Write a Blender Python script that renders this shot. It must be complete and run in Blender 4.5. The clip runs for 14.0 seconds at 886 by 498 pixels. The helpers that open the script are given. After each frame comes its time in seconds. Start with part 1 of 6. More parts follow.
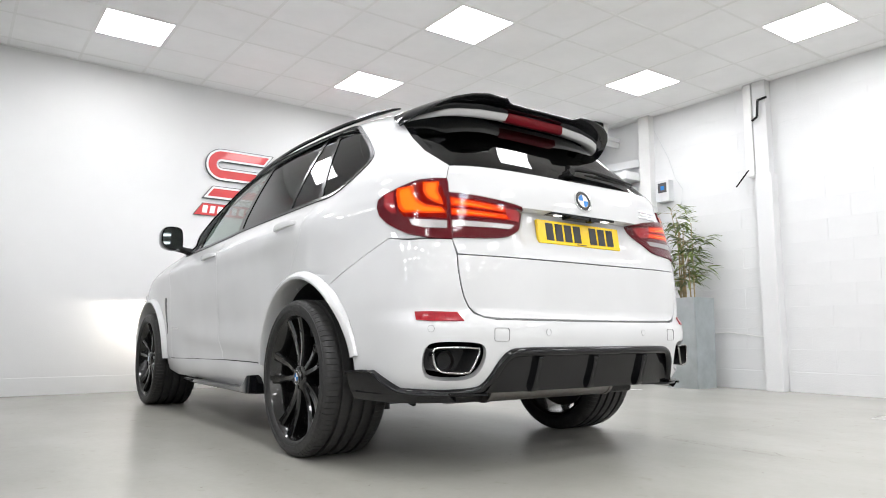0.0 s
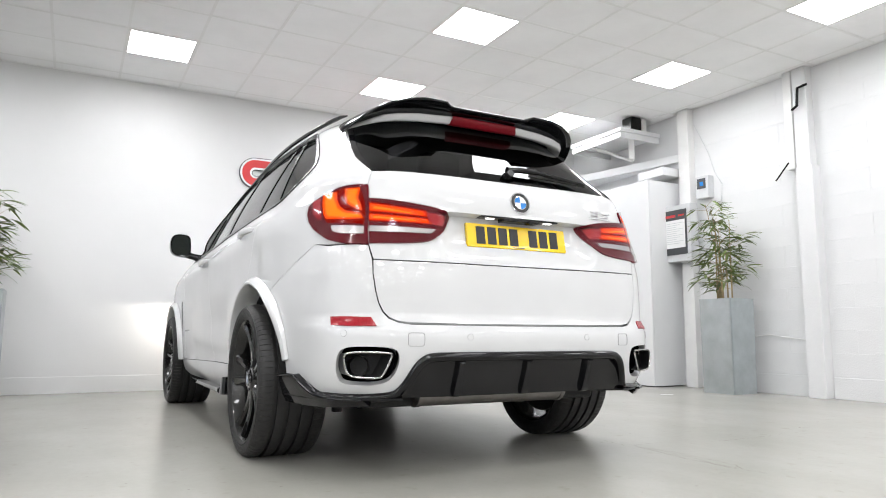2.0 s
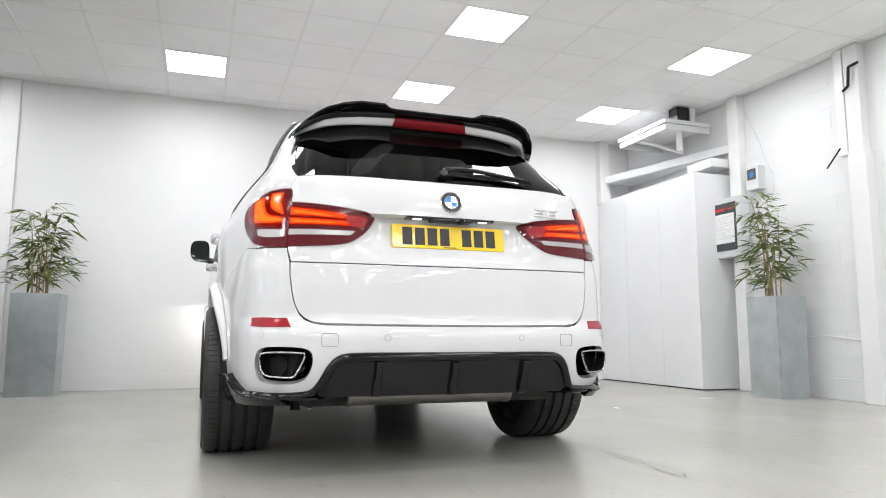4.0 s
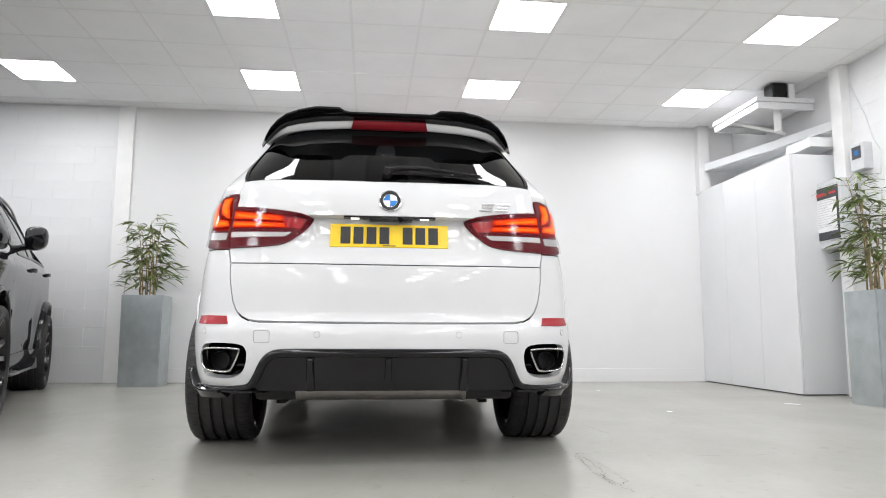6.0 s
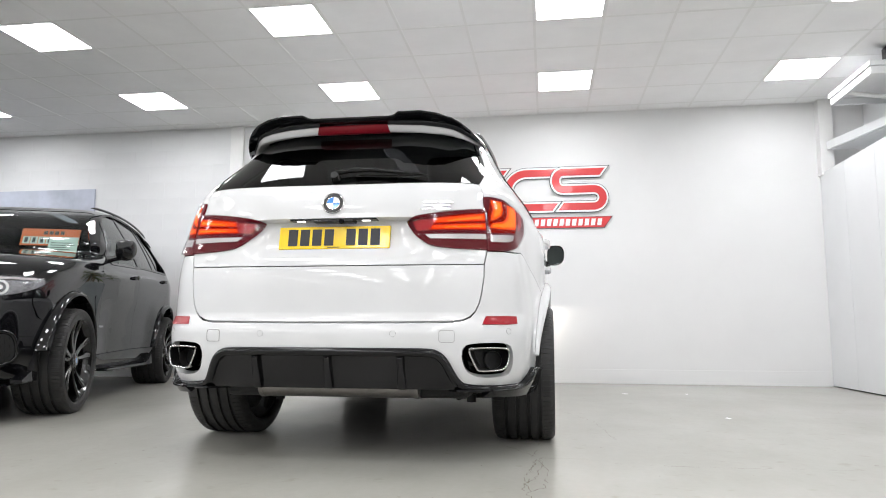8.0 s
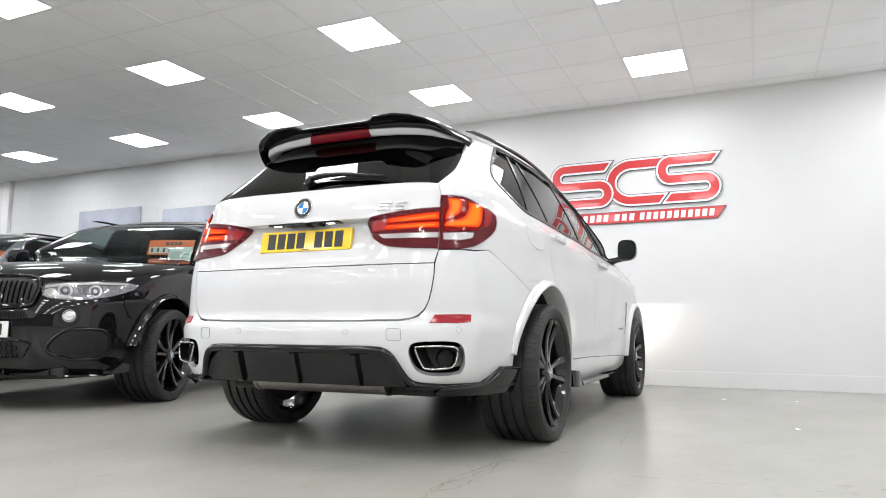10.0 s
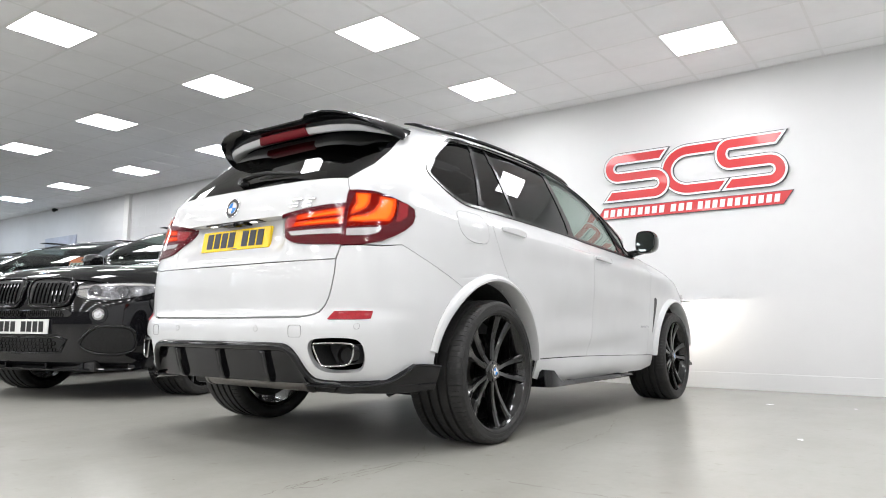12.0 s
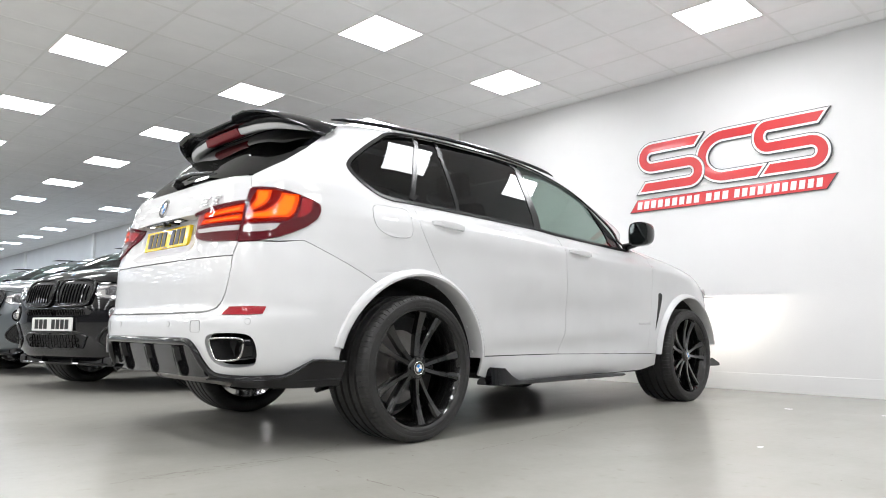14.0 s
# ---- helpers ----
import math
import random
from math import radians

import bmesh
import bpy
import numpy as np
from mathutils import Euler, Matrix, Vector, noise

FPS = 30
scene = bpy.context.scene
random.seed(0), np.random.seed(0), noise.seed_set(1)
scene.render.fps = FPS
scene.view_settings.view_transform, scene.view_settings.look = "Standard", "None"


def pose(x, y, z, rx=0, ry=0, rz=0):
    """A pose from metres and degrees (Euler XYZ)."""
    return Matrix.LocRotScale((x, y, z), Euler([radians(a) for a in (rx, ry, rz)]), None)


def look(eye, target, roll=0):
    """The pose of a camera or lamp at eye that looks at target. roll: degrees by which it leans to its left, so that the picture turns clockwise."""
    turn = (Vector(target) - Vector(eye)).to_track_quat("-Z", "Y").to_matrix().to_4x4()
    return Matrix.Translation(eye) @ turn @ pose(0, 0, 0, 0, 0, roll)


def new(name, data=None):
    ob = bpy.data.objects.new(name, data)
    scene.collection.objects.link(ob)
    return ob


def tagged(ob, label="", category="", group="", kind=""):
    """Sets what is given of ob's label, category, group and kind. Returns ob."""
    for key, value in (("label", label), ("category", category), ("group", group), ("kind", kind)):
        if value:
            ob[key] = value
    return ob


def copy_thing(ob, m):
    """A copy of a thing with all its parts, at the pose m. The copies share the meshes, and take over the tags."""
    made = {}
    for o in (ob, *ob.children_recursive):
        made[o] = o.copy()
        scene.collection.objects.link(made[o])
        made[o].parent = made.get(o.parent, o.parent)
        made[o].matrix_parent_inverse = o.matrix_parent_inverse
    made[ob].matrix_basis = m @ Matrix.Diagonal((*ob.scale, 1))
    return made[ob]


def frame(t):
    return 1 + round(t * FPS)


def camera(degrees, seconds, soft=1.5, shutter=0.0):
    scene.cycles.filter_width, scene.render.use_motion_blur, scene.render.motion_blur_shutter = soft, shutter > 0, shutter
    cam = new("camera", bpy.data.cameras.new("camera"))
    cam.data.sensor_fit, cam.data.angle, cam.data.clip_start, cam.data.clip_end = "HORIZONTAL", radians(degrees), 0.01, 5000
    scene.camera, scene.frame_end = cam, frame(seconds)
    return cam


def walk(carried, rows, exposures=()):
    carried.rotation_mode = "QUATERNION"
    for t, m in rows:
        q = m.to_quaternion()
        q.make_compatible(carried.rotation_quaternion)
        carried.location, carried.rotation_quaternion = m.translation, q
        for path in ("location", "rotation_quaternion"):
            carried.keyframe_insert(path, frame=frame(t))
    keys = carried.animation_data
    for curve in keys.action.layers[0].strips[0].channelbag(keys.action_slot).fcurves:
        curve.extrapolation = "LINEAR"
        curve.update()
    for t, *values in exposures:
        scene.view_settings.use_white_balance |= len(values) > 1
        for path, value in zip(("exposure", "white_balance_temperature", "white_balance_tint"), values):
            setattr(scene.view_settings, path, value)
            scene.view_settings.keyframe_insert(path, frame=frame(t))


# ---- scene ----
cam = camera(65.7, 14.0, 1.0)
PATH = [
    (0, (-0.102, -0.15, 0.575), (1.057, 1.461, 0.821), 0.1),
    (0.5, (0.022, -0.243, 0.576), (1.133, 1.402, 0.822), 0.1),
    (1, (0.169, -0.341, 0.585), (1.224, 1.34, 0.83), 0.1),
    (1.5, (0.325, -0.44, 0.59), (1.322, 1.277, 0.835), 0.1),
    (2, (0.495, -0.53, 0.594), (1.434, 1.218, 0.841), 0.2),
    (2.5, (0.654, -0.617, 0.607), (1.538, 1.16, 0.85), 0.3),
    (3, (0.828, -0.702, 0.603), (1.649, 1.106, 0.848), 0.2),
    (5.5, (1.91, -1.027, 0.593), (2.249, 0.929, 0.837), 0.3),
    (6, (2.184, -1.074, 0.592), (2.393, 0.9, 0.835), 0.3),
    (6.5, (2.444, -1.096, 0.589), (2.531, 0.887, 0.833), 0.3),
    (7, (2.716, -1.1, 0.589), (2.678, 0.885, 0.831), 0.3),
    (7.5, (2.981, -1.091, 0.592), (2.82, 0.888, 0.833), 0.3),
    (8, (3.252, -1.038, 0.591), (2.956, 0.925, 0.832), 0.2),
    (10.5, (4.535, -0.625, 0.59), (3.604, 1.129, 0.826), 0.4),
    (11, (4.764, -0.475, 0.587), (3.739, 1.227, 0.821), 0.4),
    (11.5, (4.971, -0.324, 0.597), (3.872, 1.332, 0.825), 0.4),
    (12, (5.168, -0.141, 0.588), (4.002, 1.467, 0.819), 0.4),
    (12.5, (5.363, 0.028, 0.591), (4.135, 1.589, 0.819), 0.4),
    (13, (5.549, 0.206, 0.587), (4.259, 1.717, 0.815), 0.4),
    (13.5, (5.713, 0.38, 0.582), (4.362, 1.837, 0.81), 0.4),
    (14, (5.874, 0.559, 0.573), (4.458, 1.953, 0.802), 0.4),
]
walk(cam, [(t, look(eye, target, roll)) for t, eye, target, roll in PATH],
     exposures=((0.0, -0.01), (3.2, -0.03), (5.5, -0.08), (8.0, -0.08), (10.5, -0.03), (12.0, 0.0), (14.0, 0.02)))
from mathutils.geometry import tessellate_polygon as mathutils_tess

# ---- world and exposure ----
world = bpy.data.worlds.new("world")
scene.world = world
world.use_nodes = True
world.node_tree.nodes["Background"].inputs[0].default_value = (0.75, 0.85, 1.0, 1)
world.node_tree.nodes["Background"].inputs[1].default_value = 0.4
LAMP_POWER = 25.5

# ---- materials ----
def shader(name):
    m = bpy.data.materials.new(name)
    m.use_nodes = True
    nt = m.node_tree
    nt.nodes.clear()
    out = nt.nodes.new("ShaderNodeOutputMaterial")
    return m, nt, out


def noise_at(nt, scale, detail=4.0, rough=0.6, kind="Object", stretch=(1, 1, 1)):
    co = nt.nodes.new("ShaderNodeTexCoord")
    mp = nt.nodes.new("ShaderNodeMapping")
    mp.inputs["Scale"].default_value = stretch
    nt.links.new(co.outputs[kind], mp.inputs[0])
    n = nt.nodes.new("ShaderNodeTexNoise")
    n.inputs["Scale"].default_value, n.inputs["Detail"].default_value, n.inputs["Roughness"].default_value = scale, detail, rough
    nt.links.new(mp.outputs[0], n.inputs["Vector"])
    return n


def ramp(nt, fac, a, b, lo=0.3, hi=0.7):
    r = nt.nodes.new("ShaderNodeValToRGB")
    r.color_ramp.elements[0].position, r.color_ramp.elements[1].position = lo, hi
    r.color_ramp.elements[0].color, r.color_ramp.elements[1].color = (*a, 1), (*b, 1)
    nt.links.new(fac, r.inputs[0])
    return r


def plain(name, color, rough=0.5, metal=0.0, vary=0.06, scale=12.0, bump=0.0, bump_scale=200.0, coat=0.0, kind="Object", spec=0.5):
    """A surface with its colour and roughness varied at two scales and a fine relief."""
    m, nt, out = shader(name)
    b = nt.nodes.new("ShaderNodeBsdfPrincipled")
    nt.links.new(b.outputs[0], out.inputs[0])
    b.inputs["Metallic"].default_value = metal
    b.inputs["Coat Weight"].default_value, b.inputs["Coat Roughness"].default_value, b.inputs["Coat IOR"].default_value = coat, 0.03, 1.42
    b.inputs["Specular IOR Level"].default_value = spec
    n = noise_at(nt, scale, kind=kind)
    lo, hi = [max(0, c * (1 - vary)) for c in color], [min(1, c * (1 + vary)) for c in color]
    nt.links.new(ramp(nt, n.outputs[0], lo, hi).outputs[0], b.inputs["Base Color"])
    f = noise_at(nt, scale * 7, 3, kind=kind)
    r = nt.nodes.new("ShaderNodeMapRange")
    r.inputs[3].default_value, r.inputs[4].default_value = max(0, rough * (1 - 2 * vary)), min(1, rough * (1 + 2 * vary))
    nt.links.new(f.outputs[0], r.inputs[0])
    nt.links.new(r.outputs[0], b.inputs["Roughness"])
    if bump:
        g = noise_at(nt, bump_scale, 3, kind=kind)
        bp = nt.nodes.new("ShaderNodeBump")
        bp.inputs["Strength"].default_value, bp.inputs["Distance"].default_value = bump, 0.01
        nt.links.new(g.outputs[0], bp.inputs["Height"])
        nt.links.new(bp.outputs[0], b.inputs["Normal"])
    return m


def glow(name, color, power):
    m, nt, out = shader(name)
    e = nt.nodes.new("ShaderNodeEmission")
    e.inputs[0].default_value, e.inputs[1].default_value = (*color, 1), power
    nt.links.new(e.outputs[0], out.inputs[0])
    return m


def glass(name, tint, ior=1.45, rough=0.0):
    """A thin pane: tinted see-through with gloss that grows towards grazing angles."""
    m, nt, out = shader(name)
    t = nt.nodes.new("ShaderNodeBsdfTransparent")
    t.inputs[0].default_value = (*tint, 1)
    g = nt.nodes.new("ShaderNodeBsdfGlossy")
    g.inputs["Roughness"].default_value = rough
    lw = nt.nodes.new("ShaderNodeLayerWeight")
    lw.inputs[0].default_value = 0.5
    pw = nt.nodes.new("ShaderNodeMath")
    pw.operation, pw.inputs[1].default_value = "POWER", 5.0
    nt.links.new(lw.outputs["Facing"], pw.inputs[0])
    r0 = ((ior - 1) / (ior + 1)) ** 2
    f = nt.nodes.new("ShaderNodeMath")
    f.operation, f.inputs[1].default_value, f.inputs[2].default_value = "MULTIPLY_ADD", 1 - r0, r0
    nt.links.new(pw.outputs[0], f.inputs[0])
    mix = nt.nodes.new("ShaderNodeMixShader")
    nt.links.new(f.outputs[0], mix.inputs[0])
    nt.links.new(t.outputs[0], mix.inputs[1])
    nt.links.new(g.outputs[0], mix.inputs[2])
    nt.links.new(mix.outputs[0], out.inputs[0])
    return m


def car_paint(name, color, flake=0.0, rough=0.35, spec=0.5):
    m, nt, out = shader(name)
    b = nt.nodes.new("ShaderNodeBsdfPrincipled")
    nt.links.new(b.outputs[0], out.inputs[0])
    b.inputs["Roughness"].default_value = rough
    b.inputs["Metallic"].default_value = flake
    b.inputs["Specular IOR Level"].default_value = spec
    b.inputs["Coat Weight"].default_value, b.inputs["Coat Roughness"].default_value, b.inputs["Coat IOR"].default_value = 1.0, 0.015, 1.5
    n = noise_at(nt, 3.0, 2)
    nt.links.new(ramp(nt, n.outputs[0], [c * 0.97 for c in color], [min(1, c * 1.03) for c in color]).outputs[0], b.inputs["Base Color"])
    g = noise_at(nt, 6.0, 2)
    bp = nt.nodes.new("ShaderNodeBump")
    bp.inputs["Strength"].default_value, bp.inputs["Distance"].default_value = 0.03, 0.01
    nt.links.new(g.outputs[0], bp.inputs["Height"])
    nt.links.new(bp.outputs[0], b.inputs["Coat Normal"])
    return m


WHITE_PAINT = car_paint("white_car_paint", (0.645, 0.65, 0.655), 0.0, 0.4, 0.3)
BLACK_PAINT = car_paint("black_car_paint", (0.006, 0.006, 0.007), 0.0, 0.5, 0.0)
GREY_PAINT = car_paint("grey_car_paint", (0.10, 0.115, 0.125), 0.5, 0.35)
GLOSS_BLACK = plain("gloss_black_plastic", (0.005, 0.005, 0.006), 0.3, coat=1.0, spec=0.0)
SATIN_BLACK = plain("satin_black_plastic", (0.010, 0.010, 0.010), 0.22, spec=0.35)
MATT_BLACK = plain("matt_black_plastic", (0.010, 0.010, 0.010), 0.6, bump=0.05, vary=0.2)
RUBBER = plain("tyre_rubber", (0.026, 0.0255, 0.025), 0.55, vary=0.22, scale=9, bump=0.05, bump_scale=300, spec=0.35)
RIM_BLACK = plain("black_rim_enamel", (0.006, 0.006, 0.006), 0.24, coat=1.0, spec=0.25)
CHROME = plain("chrome", (0.75, 0.75, 0.76), 0.1, metal=1.0, vary=0.02)
STEEL = plain("dull_steel", (0.26, 0.245, 0.235), 0.42, metal=1.0, vary=0.2, scale=6)
DISC_STEEL = plain("brake_disc_steel", (0.25, 0.24, 0.23), 0.35, metal=1.0, vary=0.2)
DARK_GLASS = glass("privacy_glass", (0.03, 0.031, 0.033), 1.52)
CLEAR_GLASS = glass("green_tinted_glass", (0.52, 0.60, 0.565), 1.5)
LENS_CLEAR = glass("clear_lamp_lens", (0.94, 0.94, 0.94), 1.4)
LAMP_RED = plain("dark_red_lamp_plastic", (0.095, 0.001, 0.006), 0.4, vary=0.1, spec=0.1)
LAMP_RED_LIGHT = plain("red_lamp_plastic", (0.34, 0.006, 0.012), 0.3, vary=0.1, coat=0.15, spec=0.2)
LAMP_SILVER = plain("silver_lamp_strip", (0.42, 0.40, 0.40), 0.3, metal=0.6)
REFLECTOR_RED = plain("red_reflector_plastic", (0.30, 0.008, 0.016), 0.3, vary=0.25, scale=160, coat=0.4, spec=0.2)
LAMP_GLOW = glow("amber_red_led_light", (1.0, 0.075, 0.006), 1.45)
LAMP_CORE = glow("amber_led_core", (1.0, 0.20, 0.010), 1.6)
LAMP_DARK = plain("dark_chrome_lamp_bowl", (0.16, 0.16, 0.17), 0.28, metal=0.9, vary=0.35, scale=30)
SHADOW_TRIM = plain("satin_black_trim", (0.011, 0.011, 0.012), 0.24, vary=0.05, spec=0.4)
WORN_CHROME = plain("worn_chrome", (0.52, 0.51, 0.50), 0.2, metal=1.0, vary=0.08, scale=20)
BRAKE_RED = plain("dark_red_brake_lens", (0.20, 0.006, 0.014), 0.3, vary=0.1, coat=0.3, spec=0.2)
SEAL_GREY = plain("grey_seal", (0.16, 0.16, 0.165), 0.5)
# two dim reds laid under the lit bars and arms to imitate their light fading outwards
LAMP_GLOW_DIM = glow("red_bar_fade", (1.0, 0.035, 0.008), 0.85)
LAMP_GLOW_FAINT = glow("faint_red_halo", (1.0, 0.02, 0.008), 0.28)
PLATE_LAMP = glow("plate_lamp_light", (1.0, 0.97, 0.92), 2.2)
INTERIOR = plain("dark_car_interior", (0.018, 0.018, 0.02), 0.7, vary=0.2, bump=0.05)
PLATE_YELLOW = plain("yellow_plate", (0.85, 0.58, 0.01), 0.25, vary=0.02, coat=0.5)
PLATE_WHITE = plain("white_plate", (0.78, 0.78, 0.76), 0.25, vary=0.02, coat=0.5)
PRINT_BLACK = plain("black_print", (0.012, 0.012, 0.012), 0.4)
BADGE_BLUE = plain("blue_enamel", (0.03, 0.22, 0.62), 0.2, coat=1.0)
BADGE_WHITE = plain("white_enamel", (0.8, 0.8, 0.8), 0.2, coat=1.0)
MIRROR = plain("mirror_glass", (0.05, 0.058, 0.057), 0.02, metal=1.0, vary=0.0)

DARK_WALL = plain("dark_grey_wall", (0.10, 0.10, 0.105), 0.6, vary=0.3, scale=0.6)
WALL_WHITE = plain("white_wall_paint", (0.745, 0.745, 0.743), 0.55, vary=0.02, scale=1.4, bump=0.08, bump_scale=90)
BLOCK_WHITE = plain("painted_blockwork", (0.72, 0.724, 0.728), 0.5, vary=0.03, scale=2.0, bump=0.25, bump_scale=70)
BOARD_WHITE = plain("white_board", (0.735, 0.742, 0.75), 0.42, vary=0.02, scale=2.0, bump=0.03)
TILE_WHITE = plain("ceiling_tile", (0.93, 0.93, 0.93), 0.85, vary=0.03, scale=2.2, bump=0.3, bump_scale=420)
GRID_WHITE = plain("ceiling_grid_metal", (0.86, 0.86, 0.85), 0.5, vary=0.02)
STEEL_WHITE = plain("white_painted_steel", (0.80, 0.80, 0.79), 0.4, vary=0.03, scale=5, bump=0.04)
PANEL_LIGHT = glow("ceiling_panel_light", (0.97, 0.973, 1.0), LAMP_POWER)
# dimmer panels for the far end, their blue tint standing in for daylight there
FAR_PANEL_LIGHT = glow("daylight_tinted_panel_light", (0.80, 0.88, 1.0), LAMP_POWER * 0.55)
SIGN_RED = plain("sign_red", (0.62, 0.035, 0.04), 0.3, vary=0.03, coat=0.4)
SIGN_WHITE = plain("sign_white", (0.83, 0.83, 0.83), 0.35, vary=0.02, coat=0.3)
SIGN_GREY = plain("sign_dark_grey", (0.06, 0.065, 0.07), 0.4, vary=0.05)
ZINC = plain("galvanised_planter_metal", (0.46, 0.50, 0.51), 0.36, metal=0.75, vary=0.12, scale=5, bump=0.03, bump_scale=40)
LEAF = plain("bamboo_leaf", (0.135, 0.185, 0.045), 0.42, vary=0.5, scale=14)
CANE = plain("bamboo_cane", (0.34, 0.26, 0.13), 0.5, vary=0.3, scale=20)
SOIL = plain("planter_gravel", (0.05, 0.045, 0.04), 0.9, vary=0.4, scale=60, bump=0.6, bump_scale=90)
BOX_GREY = plain("grey_control_box", (0.62, 0.63, 0.64), 0.4, vary=0.04)
ORANGE_CARD = plain("orange_card", (0.80, 0.16, 0.03), 0.4, vary=0.03)
PALE_CARD = plain("pale_green_card", (0.62, 0.76, 0.70), 0.4, vary=0.03)
BANNER = plain("blue_grey_poster", (0.46, 0.49, 0.57), 0.35, vary=0.25, scale=1.5)


def floor_material():
    """Worn grey floor paint: broad cloudy patches, fine mottling, faint scuffs that change the gloss."""
    m, nt, out = shader("painted_concrete_floor")
    b = nt.nodes.new("ShaderNodeBsdfPrincipled")
    nt.links.new(b.outputs[0], out.inputs[0])
    big, fine, wide = noise_at(nt, 0.7, 4, 0.55), noise_at(nt, 26.0, 5, 0.7), noise_at(nt, 1.6, 3, 0.5)
    scuff = noise_at(nt, 5.0, 6, 0.7, stretch=(1.0, 0.25, 1.0))
    base = ramp(nt, big.outputs[0], (0.336, 0.328, 0.297), (0.382, 0.375, 0.346), 0.30, 0.70)
    grain = ramp(nt, fine.outputs[0], (0.965, 0.965, 0.962), (1.03, 1.03, 1.03), 0.2, 0.8)
    wear = ramp(nt, scuff.outputs[0], (0.975, 0.972, 0.965), (1.01, 1.01, 1.01), 0.25, 0.75)
    spots = noise_at(nt, 11.0, 3, 0.5)
    dirt = ramp(nt, spots.outputs[0], (1.0, 1.0, 1.0), (0.90, 0.885, 0.85), 0.64, 0.76)
    smear = noise_at(nt, 2.3, 5, 0.65, stretch=(1.0, 0.45, 1.0))
    cloud = ramp(nt, smear.outputs[0], (0.955, 0.952, 0.94), (1.025, 1.025, 1.025), 0.30, 0.66)
    prev = base.outputs[0]
    for other in (grain, wear, dirt, cloud):
        mix = nt.nodes.new("ShaderNodeMix")
        mix.data_type, mix.blend_type = "RGBA", "MULTIPLY"
        mix.inputs[0].default_value = 1.0
        nt.links.new(prev, mix.inputs[6])
        nt.links.new(other.outputs[0], mix.inputs[7])
        prev = mix.outputs[2]
    nt.links.new(prev, b.inputs["Base Color"])
    rr = nt.nodes.new("ShaderNodeMapRange")
    rr.inputs[1].default_value, rr.inputs[2].default_value, rr.inputs[3].default_value, rr.inputs[4].default_value = 0.0, 1.0, 0.245, 0.285
    nt.links.new(wide.outputs[0], rr.inputs[0])
    nt.links.new(rr.outputs[0], b.inputs["Roughness"])
    return m


FLOOR = floor_material()
CRACK = plain("crack_dirt", (0.15, 0.135, 0.11), 0.9, vary=0.2, scale=30, spec=0.02)


# ---- mesh helpers ----
def part(name, bm, material, parent=None, label="", smooth=None):
    """One mesh object from a bmesh, under a thing or a part. smooth: the angle in degrees over which an edge stays sharp."""
    if smooth is not None:
        bm.normal_update()
        for f in bm.faces:
            f.smooth = True
        for e in bm.edges:
            if len(e.link_faces) == 2 and e.calc_face_angle(0) > radians(smooth):
                e.smooth = False
    me = bpy.data.meshes.new(name)
    bm.to_mesh(me)
    bm.free()
    for m in material if isinstance(material, (list, tuple)) else [material]:
        me.materials.append(m)
    ob = new(name, me)
    if parent is not None:
        ob.parent = parent
    if label:
        tagged(ob, label)
    return ob


def empty(name, x=0, y=0, z=0, rz=0):
    ob = new(name)
    ob.matrix_world = pose(x, y, z, 0, 0, rz)
    ob.empty_display_size = 0.2
    return ob


def box(bm, x0, x1, y0, y1, z0, z1, bevel=0.0, m=None, mat=0):
    geo = bmesh.ops.create_cube(bm, size=1.0)["verts"]
    for v in geo:
        v.co = Vector(((x0 + x1) / 2 + v.co.x * (x1 - x0), (y0 + y1) / 2 + v.co.y * (y1 - y0), (z0 + z1) / 2 + v.co.z * (z1 - z0)))
    if bevel:
        edges = list({e for v in geo for e in v.link_edges})
        made = bmesh.ops.bevel(bm, geom=edges, offset=bevel, segments=2, profile=0.5, affect="EDGES")
        geo = list({v for f in made["faces"] for v in f.verts} | {v for v in geo if v.is_valid})
    if m is not None:
        for v in geo:
            v.co = m @ v.co
    if mat:
        for f in {f for v in geo for f in v.link_faces}:
            f.material_index = mat
    return geo


def cyl(bm, a, b, r0, r1=None, n=16, caps=True):
    """A tapered cylinder from a to b."""
    a, b = Vector(a), Vector(b)
    r1 = r0 if r1 is None else r1
    m = Matrix.Translation((a + b) / 2) @ (b - a).to_track_quat("Z", "Y").to_matrix().to_4x4()
    return bmesh.ops.create_cone(bm, cap_ends=caps, segments=n, radius1=r0, radius2=r1, depth=(b - a).length, matrix=m)["verts"]


def loft(bm, rings, closed=True, caps=True, mat=0):
    """Faces between rings of points, each a list of (x, y, z)."""
    rows = [[bm.verts.new(p) for p in ring] for ring in rings]
    n = len(rows[0])
    for a, b in zip(rows, rows[1:]):
        for i in range(n if closed else n - 1):
            j = (i + 1) % n
            try:
                bm.faces.new((a[i], a[j], b[j], b[i])).material_index = mat
            except ValueError:
                pass
    if caps and closed:
        bm.faces.new(rows[0][::-1]).material_index = mat
        bm.faces.new(rows[-1]).material_index = mat
    return rows


def tube(bm, pts, r, n=8, caps=True):
    """A round bar along points."""
    pts = [Vector(p) for p in pts]
    rings = []
    for i, p in enumerate(pts):
        d = (pts[min(i + 1, len(pts) - 1)] - pts[max(i - 1, 0)]).normalized()
        q = d.to_track_quat("Z", "Y")
        rad = r[i] if isinstance(r, (list, tuple)) else r
        rings.append([p + q @ Vector((rad * math.cos(a), rad * math.sin(a), 0)) for a in (2 * math.pi * k / n for k in range(n))])
    return loft(bm, rings, True, caps)


